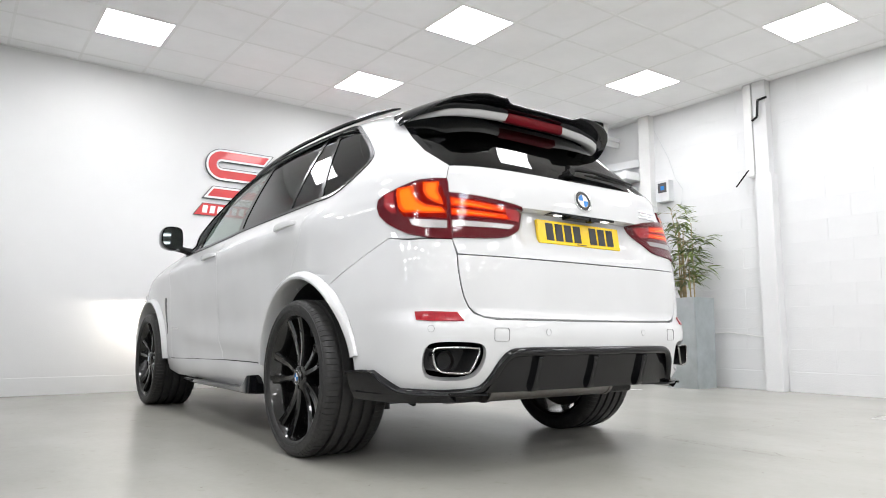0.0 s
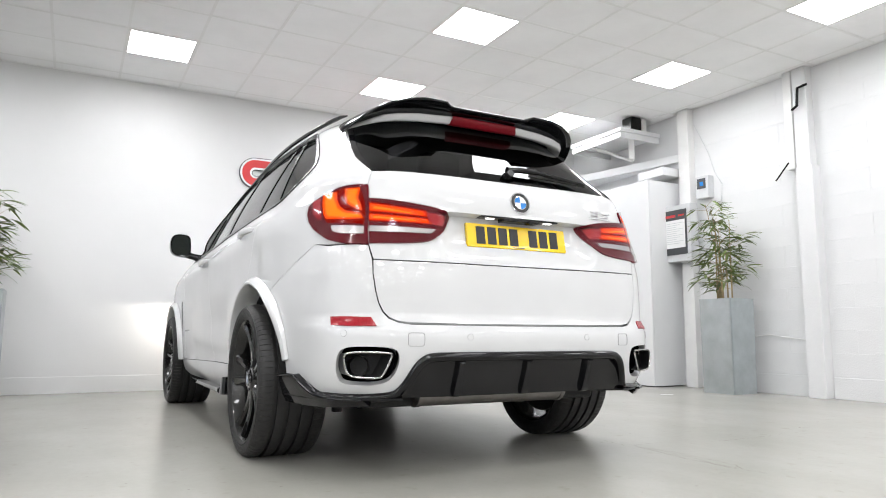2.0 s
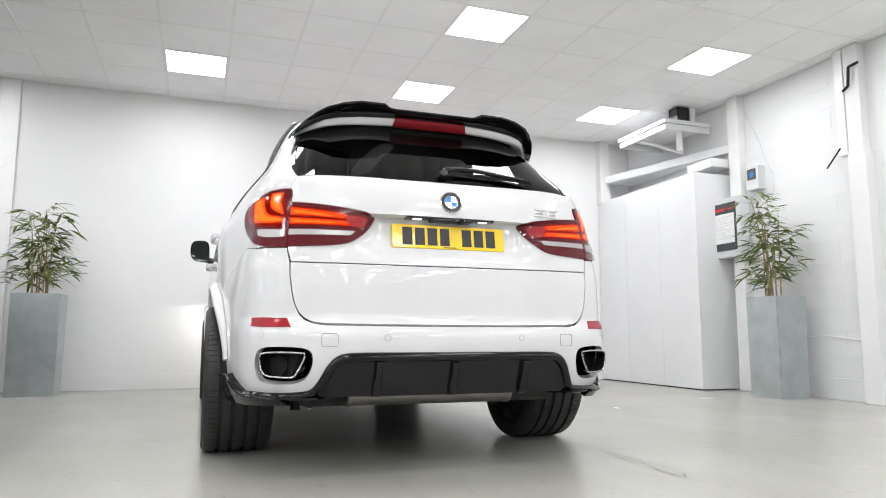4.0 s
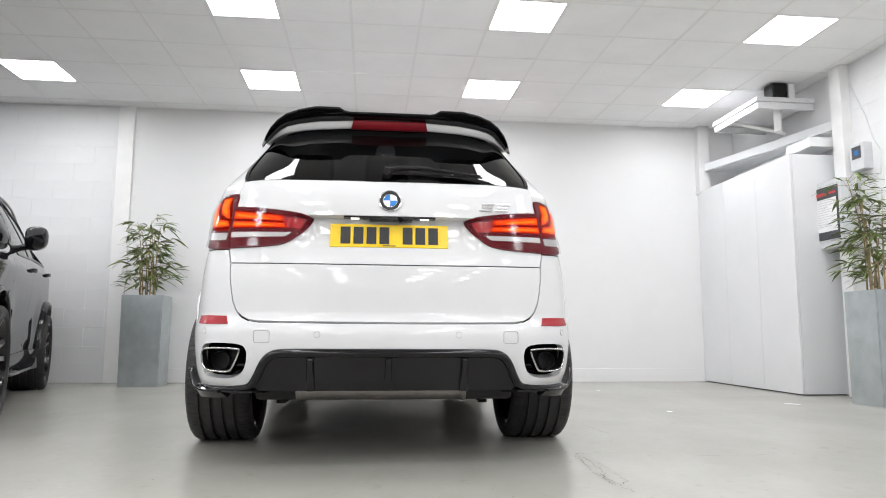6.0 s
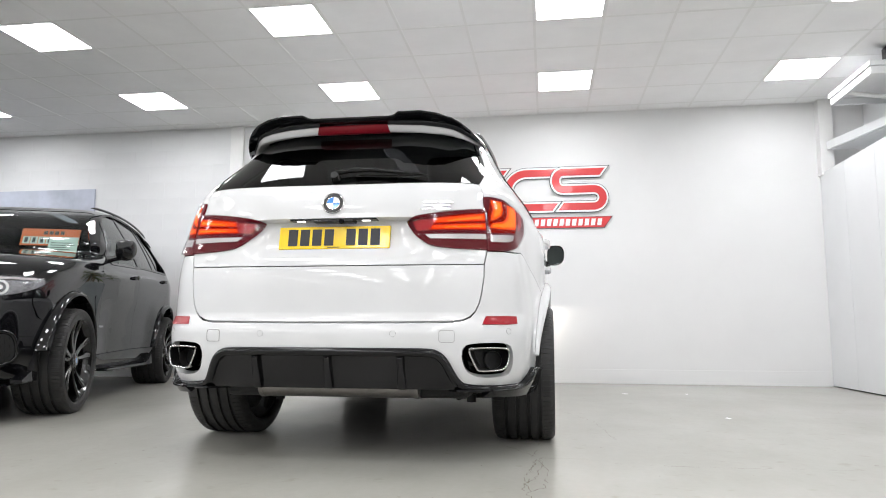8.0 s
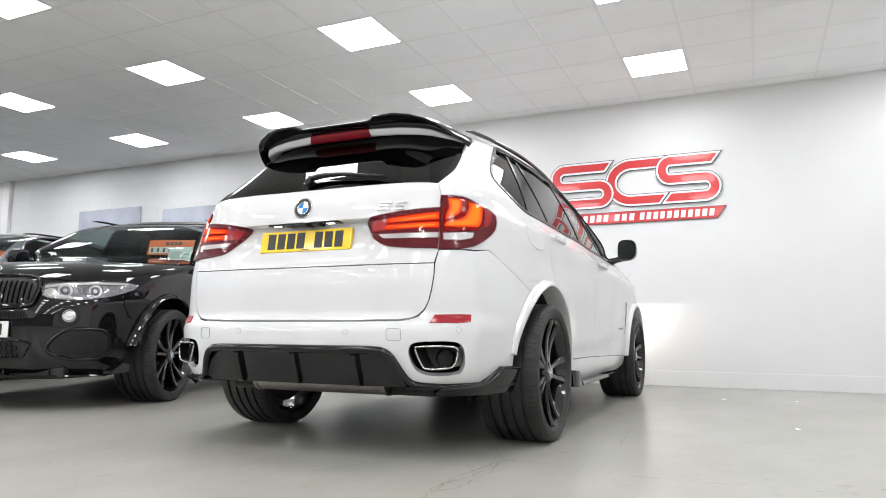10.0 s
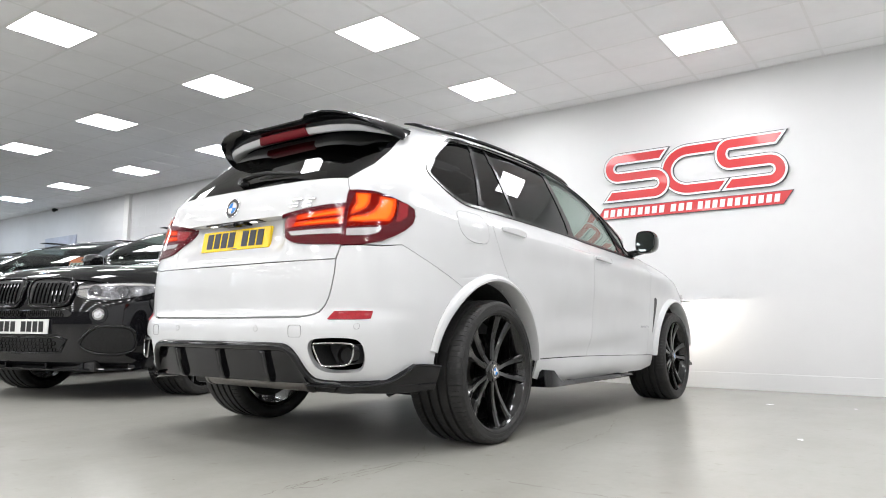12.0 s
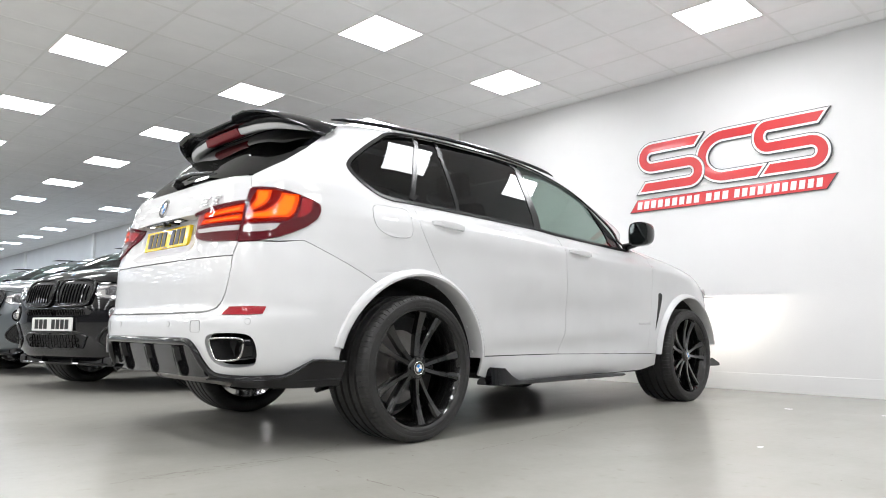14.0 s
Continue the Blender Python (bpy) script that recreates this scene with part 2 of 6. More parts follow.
def spin(bm, profile, n=64):
    """A ring about the x axis from a profile of (x, radius). wobble(i, j): a change of radius."""
    rings = []
    for i in range(n):
        a = 2 * math.pi * i / n
        rings.append([(x, r * math.cos(a), r * math.sin(a)) for x, r in profile])
    rows = [[bm.verts.new(p) for p in ring] for ring in rings]
    for i in range(n):
        a, b = rows[i], rows[(i + 1) % n]
        for j in range(len(profile) - 1):
            bm.faces.new((a[j], a[j + 1], b[j + 1], b[j]))


def mirror_x(bm):
    """A mirrored copy of a bmesh."""
    other = bm.copy()
    for v in other.verts:
        v.co.x = -v.co.x
    bmesh.ops.reverse_faces(other, faces=other.faces[:])
    return other


def outline_solid(bm, pts, depth, m=None, bevel=0.0, mat=0):
    """A plate: the outline pts (x, z) in the plane y = 0, running back to y = depth."""
    front = [bm.verts.new((x, 0, z)) for x, z in pts]
    back = [bm.verts.new((x, depth, z)) for x, z in pts]
    n = len(pts)
    fs = [bm.faces.new(front), bm.faces.new(back[::-1])]
    for i in range(n):
        j = (i + 1) % n
        fs.append(bm.faces.new((front[j], front[i], back[i], back[j])))
    for f in fs:
        f.material_index = mat
    if m is not None:
        for v in front + back:
            v.co = m @ v.co
    bmesh.ops.recalc_face_normals(bm, faces=fs)
    return fs
# ---- the showroom ----
WALL_Y, WALL_X, CEIL = 7.345, 6.93, 3.297
WEST, SOUTH = -30.0, -16.0
LAMP_X, LAMP_Y = 1.38, 6.54          # the far right corner of one ceiling lamp
TILE = 0.6


def wall(name, x0, x1, y0, y1, z0, z1, material, label):
    bm = bmesh.new()
    box(bm, x0, x1, y0, y1, z0, z1)
    return tagged(part(name, bm, material), label, "wall", kind="structure")


bm = bmesh.new()
nx, ny = 60, 30
x0, x1, y0, y1 = WEST - 0.3, WALL_X + 0.3, SOUTH - 0.3, WALL_Y + 0.3
grid = [[bm.verts.new((x0 + (x1 - x0) * i / nx, y0 + (y1 - y0) * j / ny, 0)) for j in range(ny + 1)] for i in range(nx + 1)]
for i in range(nx):
    for j in range(ny):
        bm.faces.new((grid[i][j], grid[i + 1][j], grid[i + 1][j + 1], grid[i][j + 1]))
tagged(part("floor", bm, FLOOR), "worn pale grey painted concrete floor with fine cracks", "floor", kind="structure")

wall("wall_north", -0.76, WALL_X + 0.3, WALL_Y, WALL_Y + 0.3, 0, 3.6, WALL_WHITE, "smooth white painted wall behind the sign")
wall("wall_north_west", WEST - 0.3, -0.76, WALL_Y + 0.012, WALL_Y + 0.3, 0, 3.6, BLOCK_WHITE, "white painted blockwork wall with faint courses")
wall("wall_east", WALL_X, WALL_X + 0.3, SOUTH - 0.3, WALL_Y, 0, 3.6, BLOCK_WHITE, "white painted brick wall with faint courses")
wall("wall_south", WEST - 0.3, WALL_X, SOUTH - 0.3, SOUTH, 0, 3.6, DARK_WALL, "plain dark grey wall")
wall("wall_west", WEST - 0.3, WEST, SOUTH, WALL_Y, 0, 3.6, BLOCK_WHITE, "plain white wall at the far end")


def lamp_cells():
    """The tiles of the ceiling that hold a lamp, by column and row from the one at LAMP_X, LAMP_Y."""
    return {(4 * i, 3 * j) for i in range(-13, 3) for j in range(-13, 1)}


# ceiling: tiles set into a metal grid, one mesh
bm = bmesh.new()
cells = lamp_cells()
cols = range(math.floor((WEST - LAMP_X) / TILE), math.ceil((WALL_X - LAMP_X) / TILE) + 1)
rows = range(math.floor((SOUTH - LAMP_Y) / TILE), math.ceil((WALL_Y - LAMP_Y) / TILE) + 1)
for i in cols:
    for j in rows:
        if (i, j) in cells:
            continue
        ax, bx = LAMP_X + (i - 1) * TILE + 0.010, LAMP_X + i * TILE - 0.010
        ay, by = LAMP_Y + (j - 1) * TILE + 0.010, LAMP_Y + j * TILE - 0.010
        ax, bx, ay, by = max(ax, WEST), min(bx, WALL_X), max(ay, SOUTH), min(by, WALL_Y)
        if bx - ax < 0.02 or by - ay < 0.02:
            continue
        sag = 0.002 * random.random()
        bm.faces.new([bm.verts.new((x, y, CEIL + 0.0035 - sag)) for x, y in ((ax, ay), (ax, by), (bx, by), (bx, ay))])
for i in cols:
    x = LAMP_X + i * TILE
    if WEST < x < WALL_X:
        box(bm, x - 0.012, x + 0.012, SOUTH, WALL_Y, CEIL, CEIL + 0.03, mat=1)
for j in rows:
    y = LAMP_Y + j * TILE
    if SOUTH < y < WALL_Y:
        box(bm, WEST, WALL_X, y - 0.012, y + 0.012, CEIL + 0.0005, CEIL + 0.03, mat=1)
box(bm, WEST, WALL_X, WALL_Y - 0.022, WALL_Y, CEIL - 0.002, CEIL + 0.03, mat=1)
box(bm, WALL_X - 0.022, WALL_X, SOUTH, WALL_Y - 0.022, CEIL - 0.002, CEIL + 0.03, mat=1)
box(bm, WEST - 0.3, WALL_X + 0.3, SOUTH - 0.3, WALL_Y + 0.3, CEIL + 0.2, CEIL + 0.3)
tagged(part("ceiling", bm, [TILE_WHITE, GRID_WHITE]), "suspended ceiling of white mineral tiles in a metal grid", "ceiling", kind="structure")

# flush square ceiling lamps
first = None
for i, j in sorted(cells):
    cx, cy = LAMP_X + i * TILE - TILE / 2, LAMP_Y + j * TILE - TILE / 2
    if not (WEST < cx < WALL_X and SOUTH < cy < WALL_Y):
        continue
    if first is None:
        first = empty("ceiling_light", cx, cy, CEIL)
        tagged(first, "bright square flush panel light in the tiled ceiling", "ceiling light", "panel lights in the ceiling")
        bm = bmesh.new()
        h = TILE / 2 - 0.012
        for a, b, c, d in ((-h, h, -h, -h + 0.012), (-h, h, h - 0.012, h), (-h, -h + 0.012, -h + 0.012, h - 0.012), (h - 0.012, h, -h + 0.012, h - 0.012)):
            box(bm, a, b, c, d, -0.003, 0.03)
        part("lamp_frame", bm, GRID_WHITE, first)
        bm = bmesh.new()
        k = h - 0.012
        bm.faces.new([bm.verts.new(p) for p in ((-k, -k, 0.002), (-k, k, 0.002), (k, k, 0.002), (k, -k, 0.002))])
        part("diffuser", bm, PANEL_LIGHT, first, "glowing white diffuser")
    else:
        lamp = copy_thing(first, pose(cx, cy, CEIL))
        # beyond here the panels carry the blue that imitates daylight
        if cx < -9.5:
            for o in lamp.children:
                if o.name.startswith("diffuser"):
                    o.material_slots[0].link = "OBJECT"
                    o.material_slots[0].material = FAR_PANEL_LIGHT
# ---- the car body as one smooth surface: q runs round the plan, z up ----
def curve(*pts):
    """A smooth monotone curve through points (a, b)."""
    a = np.array([p[0] for p in pts], float)
    b = np.array([p[1] for p in pts], float)
    h, d = np.diff(a), np.diff(b) / np.diff(a)
    m = np.r_[d[0], np.where(d[:-1] * d[1:] > 0, 2 * d[:-1] * d[1:] / (d[:-1] + d[1:] + 1e-12), 0), d[-1]]

    def at(x):
        x = np.clip(x, a[0], a[-1])
        i = np.clip(np.searchsorted(a, x) - 1, 0, len(h) - 1)
        t = (x - a[i]) / h[i]
        return (b[i] * (1 + 2 * t) * (1 - t) ** 2 + m[i] * h[i] * t * (1 - t) ** 2
                + b[i + 1] * t * t * (3 - 2 * t) + m[i + 1] * h[i] * t * t * (t - 1))
    return at


REAR = curve((.22, -.88), (.34, -.955), (.42, -.99), (.50, -1.01), (.57, -1.017), (.61, -1.01), (.65, -.985), (.80, -.982),
             (.87, -.978), (.95, -.966), (1.05, -.952), (1.12, -.945), (1.17, -.935), (1.22, -.915), (1.27, -.885),
             (1.40, -.79), (1.50, -.715), (1.60, -.63), (1.66, -.56), (1.70, -.44), (1.738, -.15), (1.750, .2))
HALF = curve((.22, .86), (.30, .91), (.40, .938), (.50, .945), (.62, .95), (.75, .955), (.88, .957), (1.0, .955), (1.07, .948),
             (1.13, .93), (1.18, .905), (1.22, .888), (1.30, .855), (1.40, .808), (1.50, .757), (1.58, .718), (1.64, .683),
             (1.68, .645), (1.712, .55), (1.738, .32), (1.750, .04))
P_REAR = curve((.22, 3.7), (.45, 3.9), (.66, 3.9), (.78, 3.85), (.92, 3.8), (1.1, 3.5), (1.18, 3.6), (1.28, 4.5), (1.6, 4.2), (1.75, 3.4))
L_REAR = curve((.22, .80), (.6, .85), (.9, .85), (1.2, .9), (1.3, 1.0), (1.6, 1.05), (1.7, .8), (1.750, .3))
NOSE = curve((.22, 3.68), (.30, 3.76), (.45, 3.80), (.60, 3.81), (.75, 3.80), (.88, 3.77), (.96, 3.70), (1.02, 3.56), (1.06, 3.38),
             (1.10, 3.12), (1.14, 2.80), (1.18, 2.52), (1.21, 2.40), (1.30, 2.31), (1.40, 2.18), (1.50, 2.02), (1.58, 1.85),
             (1.64, 1.62), (1.68, 1.4), (1.738, 1.15), (1.750, 1.0))
P_NOSE = curve((.22, 3.0), (.7, 3.0), (1.0, 2.7), (1.18, 3.0), (1.3, 4.6), (1.75, 4.6))
L_NOSE = curve((.22, .85), (.9, .9), (1.1, .9), (1.2, .7), (1.3, .55), (1.7, .45), (1.750, .3))


def step(a, b, x):
    t = np.clip((x - a) / (b - a), 0, 1)
    return t * t * (3 - 2 * t)


def drop(y, z):
    """How far the roof falls away from its crown."""
    return .030 * np.minimum((y - .75) ** 2, 2.5) * step(1.25, 1.66, z)


def waist(y, z):
    """The hollow of the doors between the wheels."""
    return .022 * step(.45, .8, y) * step(2.45, 2.0, y) * (step(.30, .44, z) - step(.52, .95, z)) + .012 * step(.3, .9, y) * step(2.6, 1.9, y) * step(.9, .6, z)


TUCK = curve((.22, .035), (.65, .040), (.80, .058), (.95, .074), (1.05, .070), (1.17, .042), (1.30, .010), (1.36, 0.0), (1.76, 0.0))


def tuck(y, z):
    """How far the rear quarters draw in behind the wheels."""
    return TUCK(z) * step(-.12, -.55, y) * step(-.90, -.62, y)


def crease(y, z):
    """The line through the door handles, crisp above and hollow below, and the soft ridge low on the doors."""
    c = 1.118 - .040 * y
    low = .490 + .045 * (y - .5)
    ridge = .011 * step(low + .17, low + .01, z) * step(low - .075, low, z) * step(.42, .75, y) * step(2.34, 1.9, y)
    return ridge + .015 * step(c + .024, c + .006, z) * step(c - .17, c + .004, z) * step(-.42, .05, y) * step(3.3, 2.6, y)


def recess(x, z):
    """The hollow for the number plate, under the handle strip of the tailgate."""
    return .055 * step(.43, .33, x) * step(.89, .99, z) * step(1.097, 1.089, z)


def body(q, z, out=0.0):
    """Points of the body (q, z as arrays); q 0: middle of the tail, 1 to 2: the side, 3: middle of the nose. out: metres off the surface."""
    q, z = np.broadcast_arrays(np.asarray(q, float), np.asarray(z, float))
    side = np.where((q < 0) | (q > 3), -1.0, 1.0)
    k = np.where(q < 0, -q, np.where(q > 3, 6 - q, q))
    w, r, l, n, ln = HALF(z), REAR(z), L_REAR(z), NOSE(z), L_NOSE(z)
    y1, y2 = r + l, n - ln
    a = np.clip(k, 0, 1) * np.pi / 2
    b = np.clip(3 - k, 0, 1) * np.pi / 2
    pr, pn = 2 / P_REAR(z), 2 / P_NOSE(z)
    sa, ca = np.sin(a), np.clip(np.cos(a), 0, 1)
    sb, cb = np.sin(b), np.clip(np.cos(b), 0, 1)
    x = np.where(k <= 1, w * sa ** pr, np.where(k >= 2, w * sb ** pn, w))
    y = np.where(k <= 1, y1 - l * ca ** pr, np.where(k >= 2, y2 + ln * cb ** pn, y1 + (k - 1) * (y2 - y1)))
    x = (x + (crease(y, z) - waist(y, z)) * (x > .5)) * (1 - .055 * step(1.1, -.5, y) * step(1.18, 1.4, z)) * (1 - tuck(y, z))
    y = y + np.where(k < 1, recess(x, z), 0)
    p = np.stack([side * x, y, z - drop(y, z)], -1)
    if np.any(out):
        e = 2e-3
        du = body(q + e, z) - body(q - e, z)
        dv = body(q, z + e) - body(q, z - e)
        nrm = np.cross(du, dv)
        p = p + nrm / (np.linalg.norm(nrm, axis=-1, keepdims=True) + 1e-12) * out
    return p


def flat_z(y, z):
    f = z
    for _ in range(6):
        f = z + drop(y, f)
    return f


def on_rear(x, z):
    """q, z of the body at x on the tail."""
    w, p = HALF(z), P_REAR(z)
    s = np.sign(x) * np.arcsin(np.clip(abs(x) / w, 0, 1) ** (p / 2)) * 2 / np.pi
    return float(s), float(z)


def on_side(y, z):
    """q, z of the body at y on the side."""
    z = float(flat_z(y, z))
    r, l, n, ln = float(REAR(z)), float(L_REAR(z)), float(NOSE(z)), float(L_NOSE(z))
    if y < r + l:
        return float(np.arccos(np.clip((r + l - y) / l, 0, 1) ** (P_REAR(z) / 2)) * 2 / np.pi), z
    if y > n - ln:
        return float(3 - np.arccos(np.clip((y - n + ln) / ln, 0, 1) ** (P_NOSE(z) / 2)) * 2 / np.pi), z
    return 1 + (y - r - l) / (n - ln - r - l), z


def on_nose(x, z):
    """q, z of the body at x on the nose."""
    s = np.arcsin(np.clip(abs(x) / HALF(z), 0, 1) ** (P_NOSE(z) / 2)) * 2 / np.pi
    return float(3 - np.sign(x) * s), float(z)
# ---- panels cut out of the body surface ----
_r = [on_rear(x, .8)[0] for x in np.arange(0, .80, .03)]
_r += list(np.linspace(_r[-1], 1, 18)[1:])
_f = [3 - on_nose(x, .8)[0] for x in np.arange(0, .72, .04)]
_f += list(np.linspace(_f[-1], 1, 14)[1:])
_half = _r + list(np.linspace(1, 2, 49)) + [3 - v for v in _f]
QG = np.array(sorted({round(float(v), 6) for v in [-v for v in _half] + _half + [6 - v for v in _half if v > 1.5]}))
ZG = np.round(np.concatenate([np.arange(.22, 1.08, .025), [1.086, 1.089, 1.092, 1.095, 1.0975], np.arange(1.12, 1.66, .025), np.arange(1.66, 1.752, .01)]), 6)


def cut(poly, axis, value, keep):
    """The part of a polygon on one side of a line (keep 1: above, -1: below)."""
    out = []
    for i, b in enumerate(poly):
        a = poly[i - 1]
        da, db = keep * (a[axis] - value), keep * (b[axis] - value)
        if (da >= 0) != (db >= 0):
            t = da / (da - db)
            p = [a[0] + t * (b[0] - a[0]), a[1] + t * (b[1] - a[1])]
            p[axis] = value
            out.append(tuple(p))
        if db >= 0:
            out.append((b[0], b[1]))
    return out


def area(p):
    return sum(p[i - 1][0] * p[i][1] - p[i][0] * p[i - 1][1] for i in range(len(p))) / 2


def patch(polys, out=0.0, mirror=None, fine=1):
    """A bmesh of the parts of the body surface inside polygons of (q, z). mirror: also the polygons at mirror - q."""
    zs = ZG if fine == 1 else np.round(np.arange(.22, 1.75, .025 / fine), 6)
    qs = QG
    todo = [p if area(p) > 0 else p[::-1] for p in polys]
    if mirror is not None:
        todo += [[(mirror - q, z) for q, z in p][::-1] for p in todo]
    index, where, faces = {}, [], []

    def at(p):
        k = (round(p[0], 5), round(p[1], 5))
        if k not in index:
            index[k] = len(where)
            where.append(p)
        return index[k]

    for poly in todo:
        lo, hi = min(p[1] for p in poly), max(p[1] for p in poly)
        for z0, z1 in zip(zs, zs[1:]):
            if z1 <= lo or z0 >= hi:
                continue
            strip = cut(cut(poly, 1, z0, 1), 1, z1, -1) if lo < z0 or hi > z1 else poly
            if len(strip) < 3:
                continue
            a, b = min(p[0] for p in strip), max(p[0] for p in strip)
            for q0, q1 in zip(qs, qs[1:]):
                if q1 <= a or q0 >= b:
                    continue
                cell = cut(cut(strip, 0, q0, 1), 0, q1, -1)
                if len(cell) < 3 or abs(area(cell)) < 1e-8:
                    continue
                ids = []
                for p in cell:
                    n = at(p)
                    if not ids or ids[-1] != n:
                        ids.append(n)
                if len(ids) > 1 and ids[0] == ids[-1]:
                    ids.pop()
                while True:  # spikes
                    n = len(ids)
                    bad = next((i for i in range(n) if ids[i - 1] == ids[(i + 1) % n]), None) if n > 2 else None
                    if bad is None:
                        break
                    drop_ = {bad, (bad + 1) % n}
                    ids = [v for i, v in enumerate(ids) if i not in drop_]
                if len(ids) < 3:
                    continue
                if len(ids) <= 4 and len(set(ids)) == len(ids) and (len(ids) == 3 or all((round(where[i][0], 5) in (round(q0, 5), round(q1, 5))) and (round(where[i][1], 5) in (round(z0, 5), round(z1, 5))) for i in ids)):
                    faces.append(ids)
                else:
                    flat = [Vector((where[i][0] * 2, where[i][1], 0)) for i in ids]
                    for t in mathutils_tess([flat]):
                        tri = [ids[i] for i in t]
                        if len(set(tri)) == 3:
                            u = [where[i] for i in tri]
                            s = area(u)
                            if abs(s) > 1e-10:
                                faces.append(tri if s > 0 else tri[::-1])
    pts = np.array(where)
    pos = body(pts[:, 0], pts[:, 1], out)
    bm = bmesh.new()
    skin = bm.verts.layers.float_vector.new("skin")
    away = body(pts[:, 0], pts[:, 1], out + .01) - body(pts[:, 0], pts[:, 1], out)
    vs = [bm.verts.new(p) for p in pos]
    for v, n in zip(vs, away):
        v[skin] = Vector(n).normalized()
    for f in faces:
        try:
            bm.faces.new([vs[i] for i in f])
        except ValueError:
            pass
    bm.normal_update()
    return bm


def lip(bm, gap=0.0013, depth=0.012):
    """Draw the open edge of a panel in by gap and fold it inwards."""
    bm.normal_update()
    edges = [e for e in bm.edges if len(e.link_faces) == 1]
    into, nrm = {}, {}
    skin = bm.verts.layers.float_vector.get("skin")
    for e in edges:
        f = e.link_faces[0]
        a, b = e.verts
        d = (b.co - a.co).normalized()
        w = f.calc_center_median() - a.co
        w = (w - d * w.dot(d)).normalized() * (b.co - a.co).length
        for v in (a, b):
            into[v] = into.get(v, Vector()) + w
            nrm[v] = Vector(v[skin]) if skin else v.normal.copy()
    for v, w in into.items():
        if w.length > 1e-9:
            v.co += w.normalized() * gap
    low = {v: bm.verts.new(v.co - nrm[v] * depth) for v in into}
    for e in edges:
        f = e.link_faces[0]
        a, b = e.verts
        loop = next(l for l in f.loops if l.edge == e)
        if loop.vert == a:
            a, b = b, a
        try:
            bm.faces.new((a, b, low[b], low[a]))
        except ValueError:
            pass
    return bm


def dense(pts, h=0.03, close=True):
    out = []
    n = len(pts)
    for i in range(n if close else n - 1):
        a, b = pts[i], pts[(i + 1) % n]
        k = max(1, int(math.dist(a, b) / h))
        out += [(a[0] + (b[0] - a[0]) * t / k, a[1] + (b[1] - a[1]) * t / k) for t in range(k)]
    return out if close else out + [pts[-1]]


def spline(pts, k=5, close=True):
    """A smooth line through points."""
    n, out = len(pts), []
    for i in range(n if close else n - 1):
        p = [pts[(i + d) % n] if close else pts[min(max(i + d, 0), n - 1)] for d in (-1, 0, 1, 2)]
        for s in range(k):
            t = s / k
            out.append(tuple(0.5 * (2 * p[1][c] + (p[2][c] - p[0][c]) * t + (2 * p[0][c] - 5 * p[1][c] + 4 * p[2][c] - p[3][c]) * t * t
                                    + (3 * p[1][c] - p[0][c] - 3 * p[2][c] + p[3][c]) * t ** 3) for c in range(2)))
    return out if close else out + [pts[-1]]


def side(pts):
    return [on_side(*p) for p in pts]


def rear(pts):
    return [on_rear(*p) for p in pts]


def nose(pts):
    return [on_nose(*p) for p in pts]


def arc(cy, cz, r, a0, a1, n=24):
    """Points (y, z) of an arc, degrees from straight ahead."""
    return [(cy + r * math.cos(radians(a0 + (a1 - a0) * i / n)), cz + r * math.sin(radians(a0 + (a1 - a0) * i / n))) for i in range(n + 1)]


def round_rect(x0, x1, z0, z1, r, n=5):
    out = []
    for cx, cz, a in ((x1 - r, z1 - r, 0), (x0 + r, z1 - r, 90), (x0 + r, z0 + r, 180), (x1 - r, z0 + r, 270)):
        out += arc(cx, cz, r, a, a + 90, n)
    return out


def punch(poly, hole):
    """A polygon with a hole, as two polygons that meet on a line of the grid."""
    poly = poly if area(poly) > 0 else poly[::-1]
    hole = hole if area(hole) > 0 else hole[::-1]
    mid = (min(p[0] for p in hole) + max(p[0] for p in hole)) / 2
    qc = float(QG[np.argmin(abs(QG - mid))])
    out = []
    for keep in (-1, 1):
        a, h = cut(poly, 0, qc, keep), cut(hole, 0, qc, keep)
        inner = [p for p in h if abs(p[0] - qc) < 1e-9]
        zt, zb = max(p[1] for p in inner), min(p[1] for p in inner)
        n = len(h)
        start = next(i for i in range(n) if abs(h[i][0] - qc) < 1e-9 and abs(h[(i + 1) % n][0] - qc) > 1e-9)
        chain = [h[start]]
        i = start + 1
        while abs(h[i % n][0] - qc) > 1e-9:
            chain.append(h[i % n])
            i += 1
        chain.append(h[i % n])
        chain = chain[::-1]
        m = len(a)
        for i in range(m):
            p, q = a[i], a[(i + 1) % m]
            if abs(p[0] - qc) < 1e-9 and abs(q[0] - qc) < 1e-9 and min(p[1], q[1]) <= zb and max(p[1], q[1]) >= zt:
                if abs(chain[0][1] - p[1]) > abs(chain[-1][1] - p[1]):
                    chain = chain[::-1]
                a = a[:i + 1] + chain + a[i + 1:]
                break
        out.append(a)
    return out


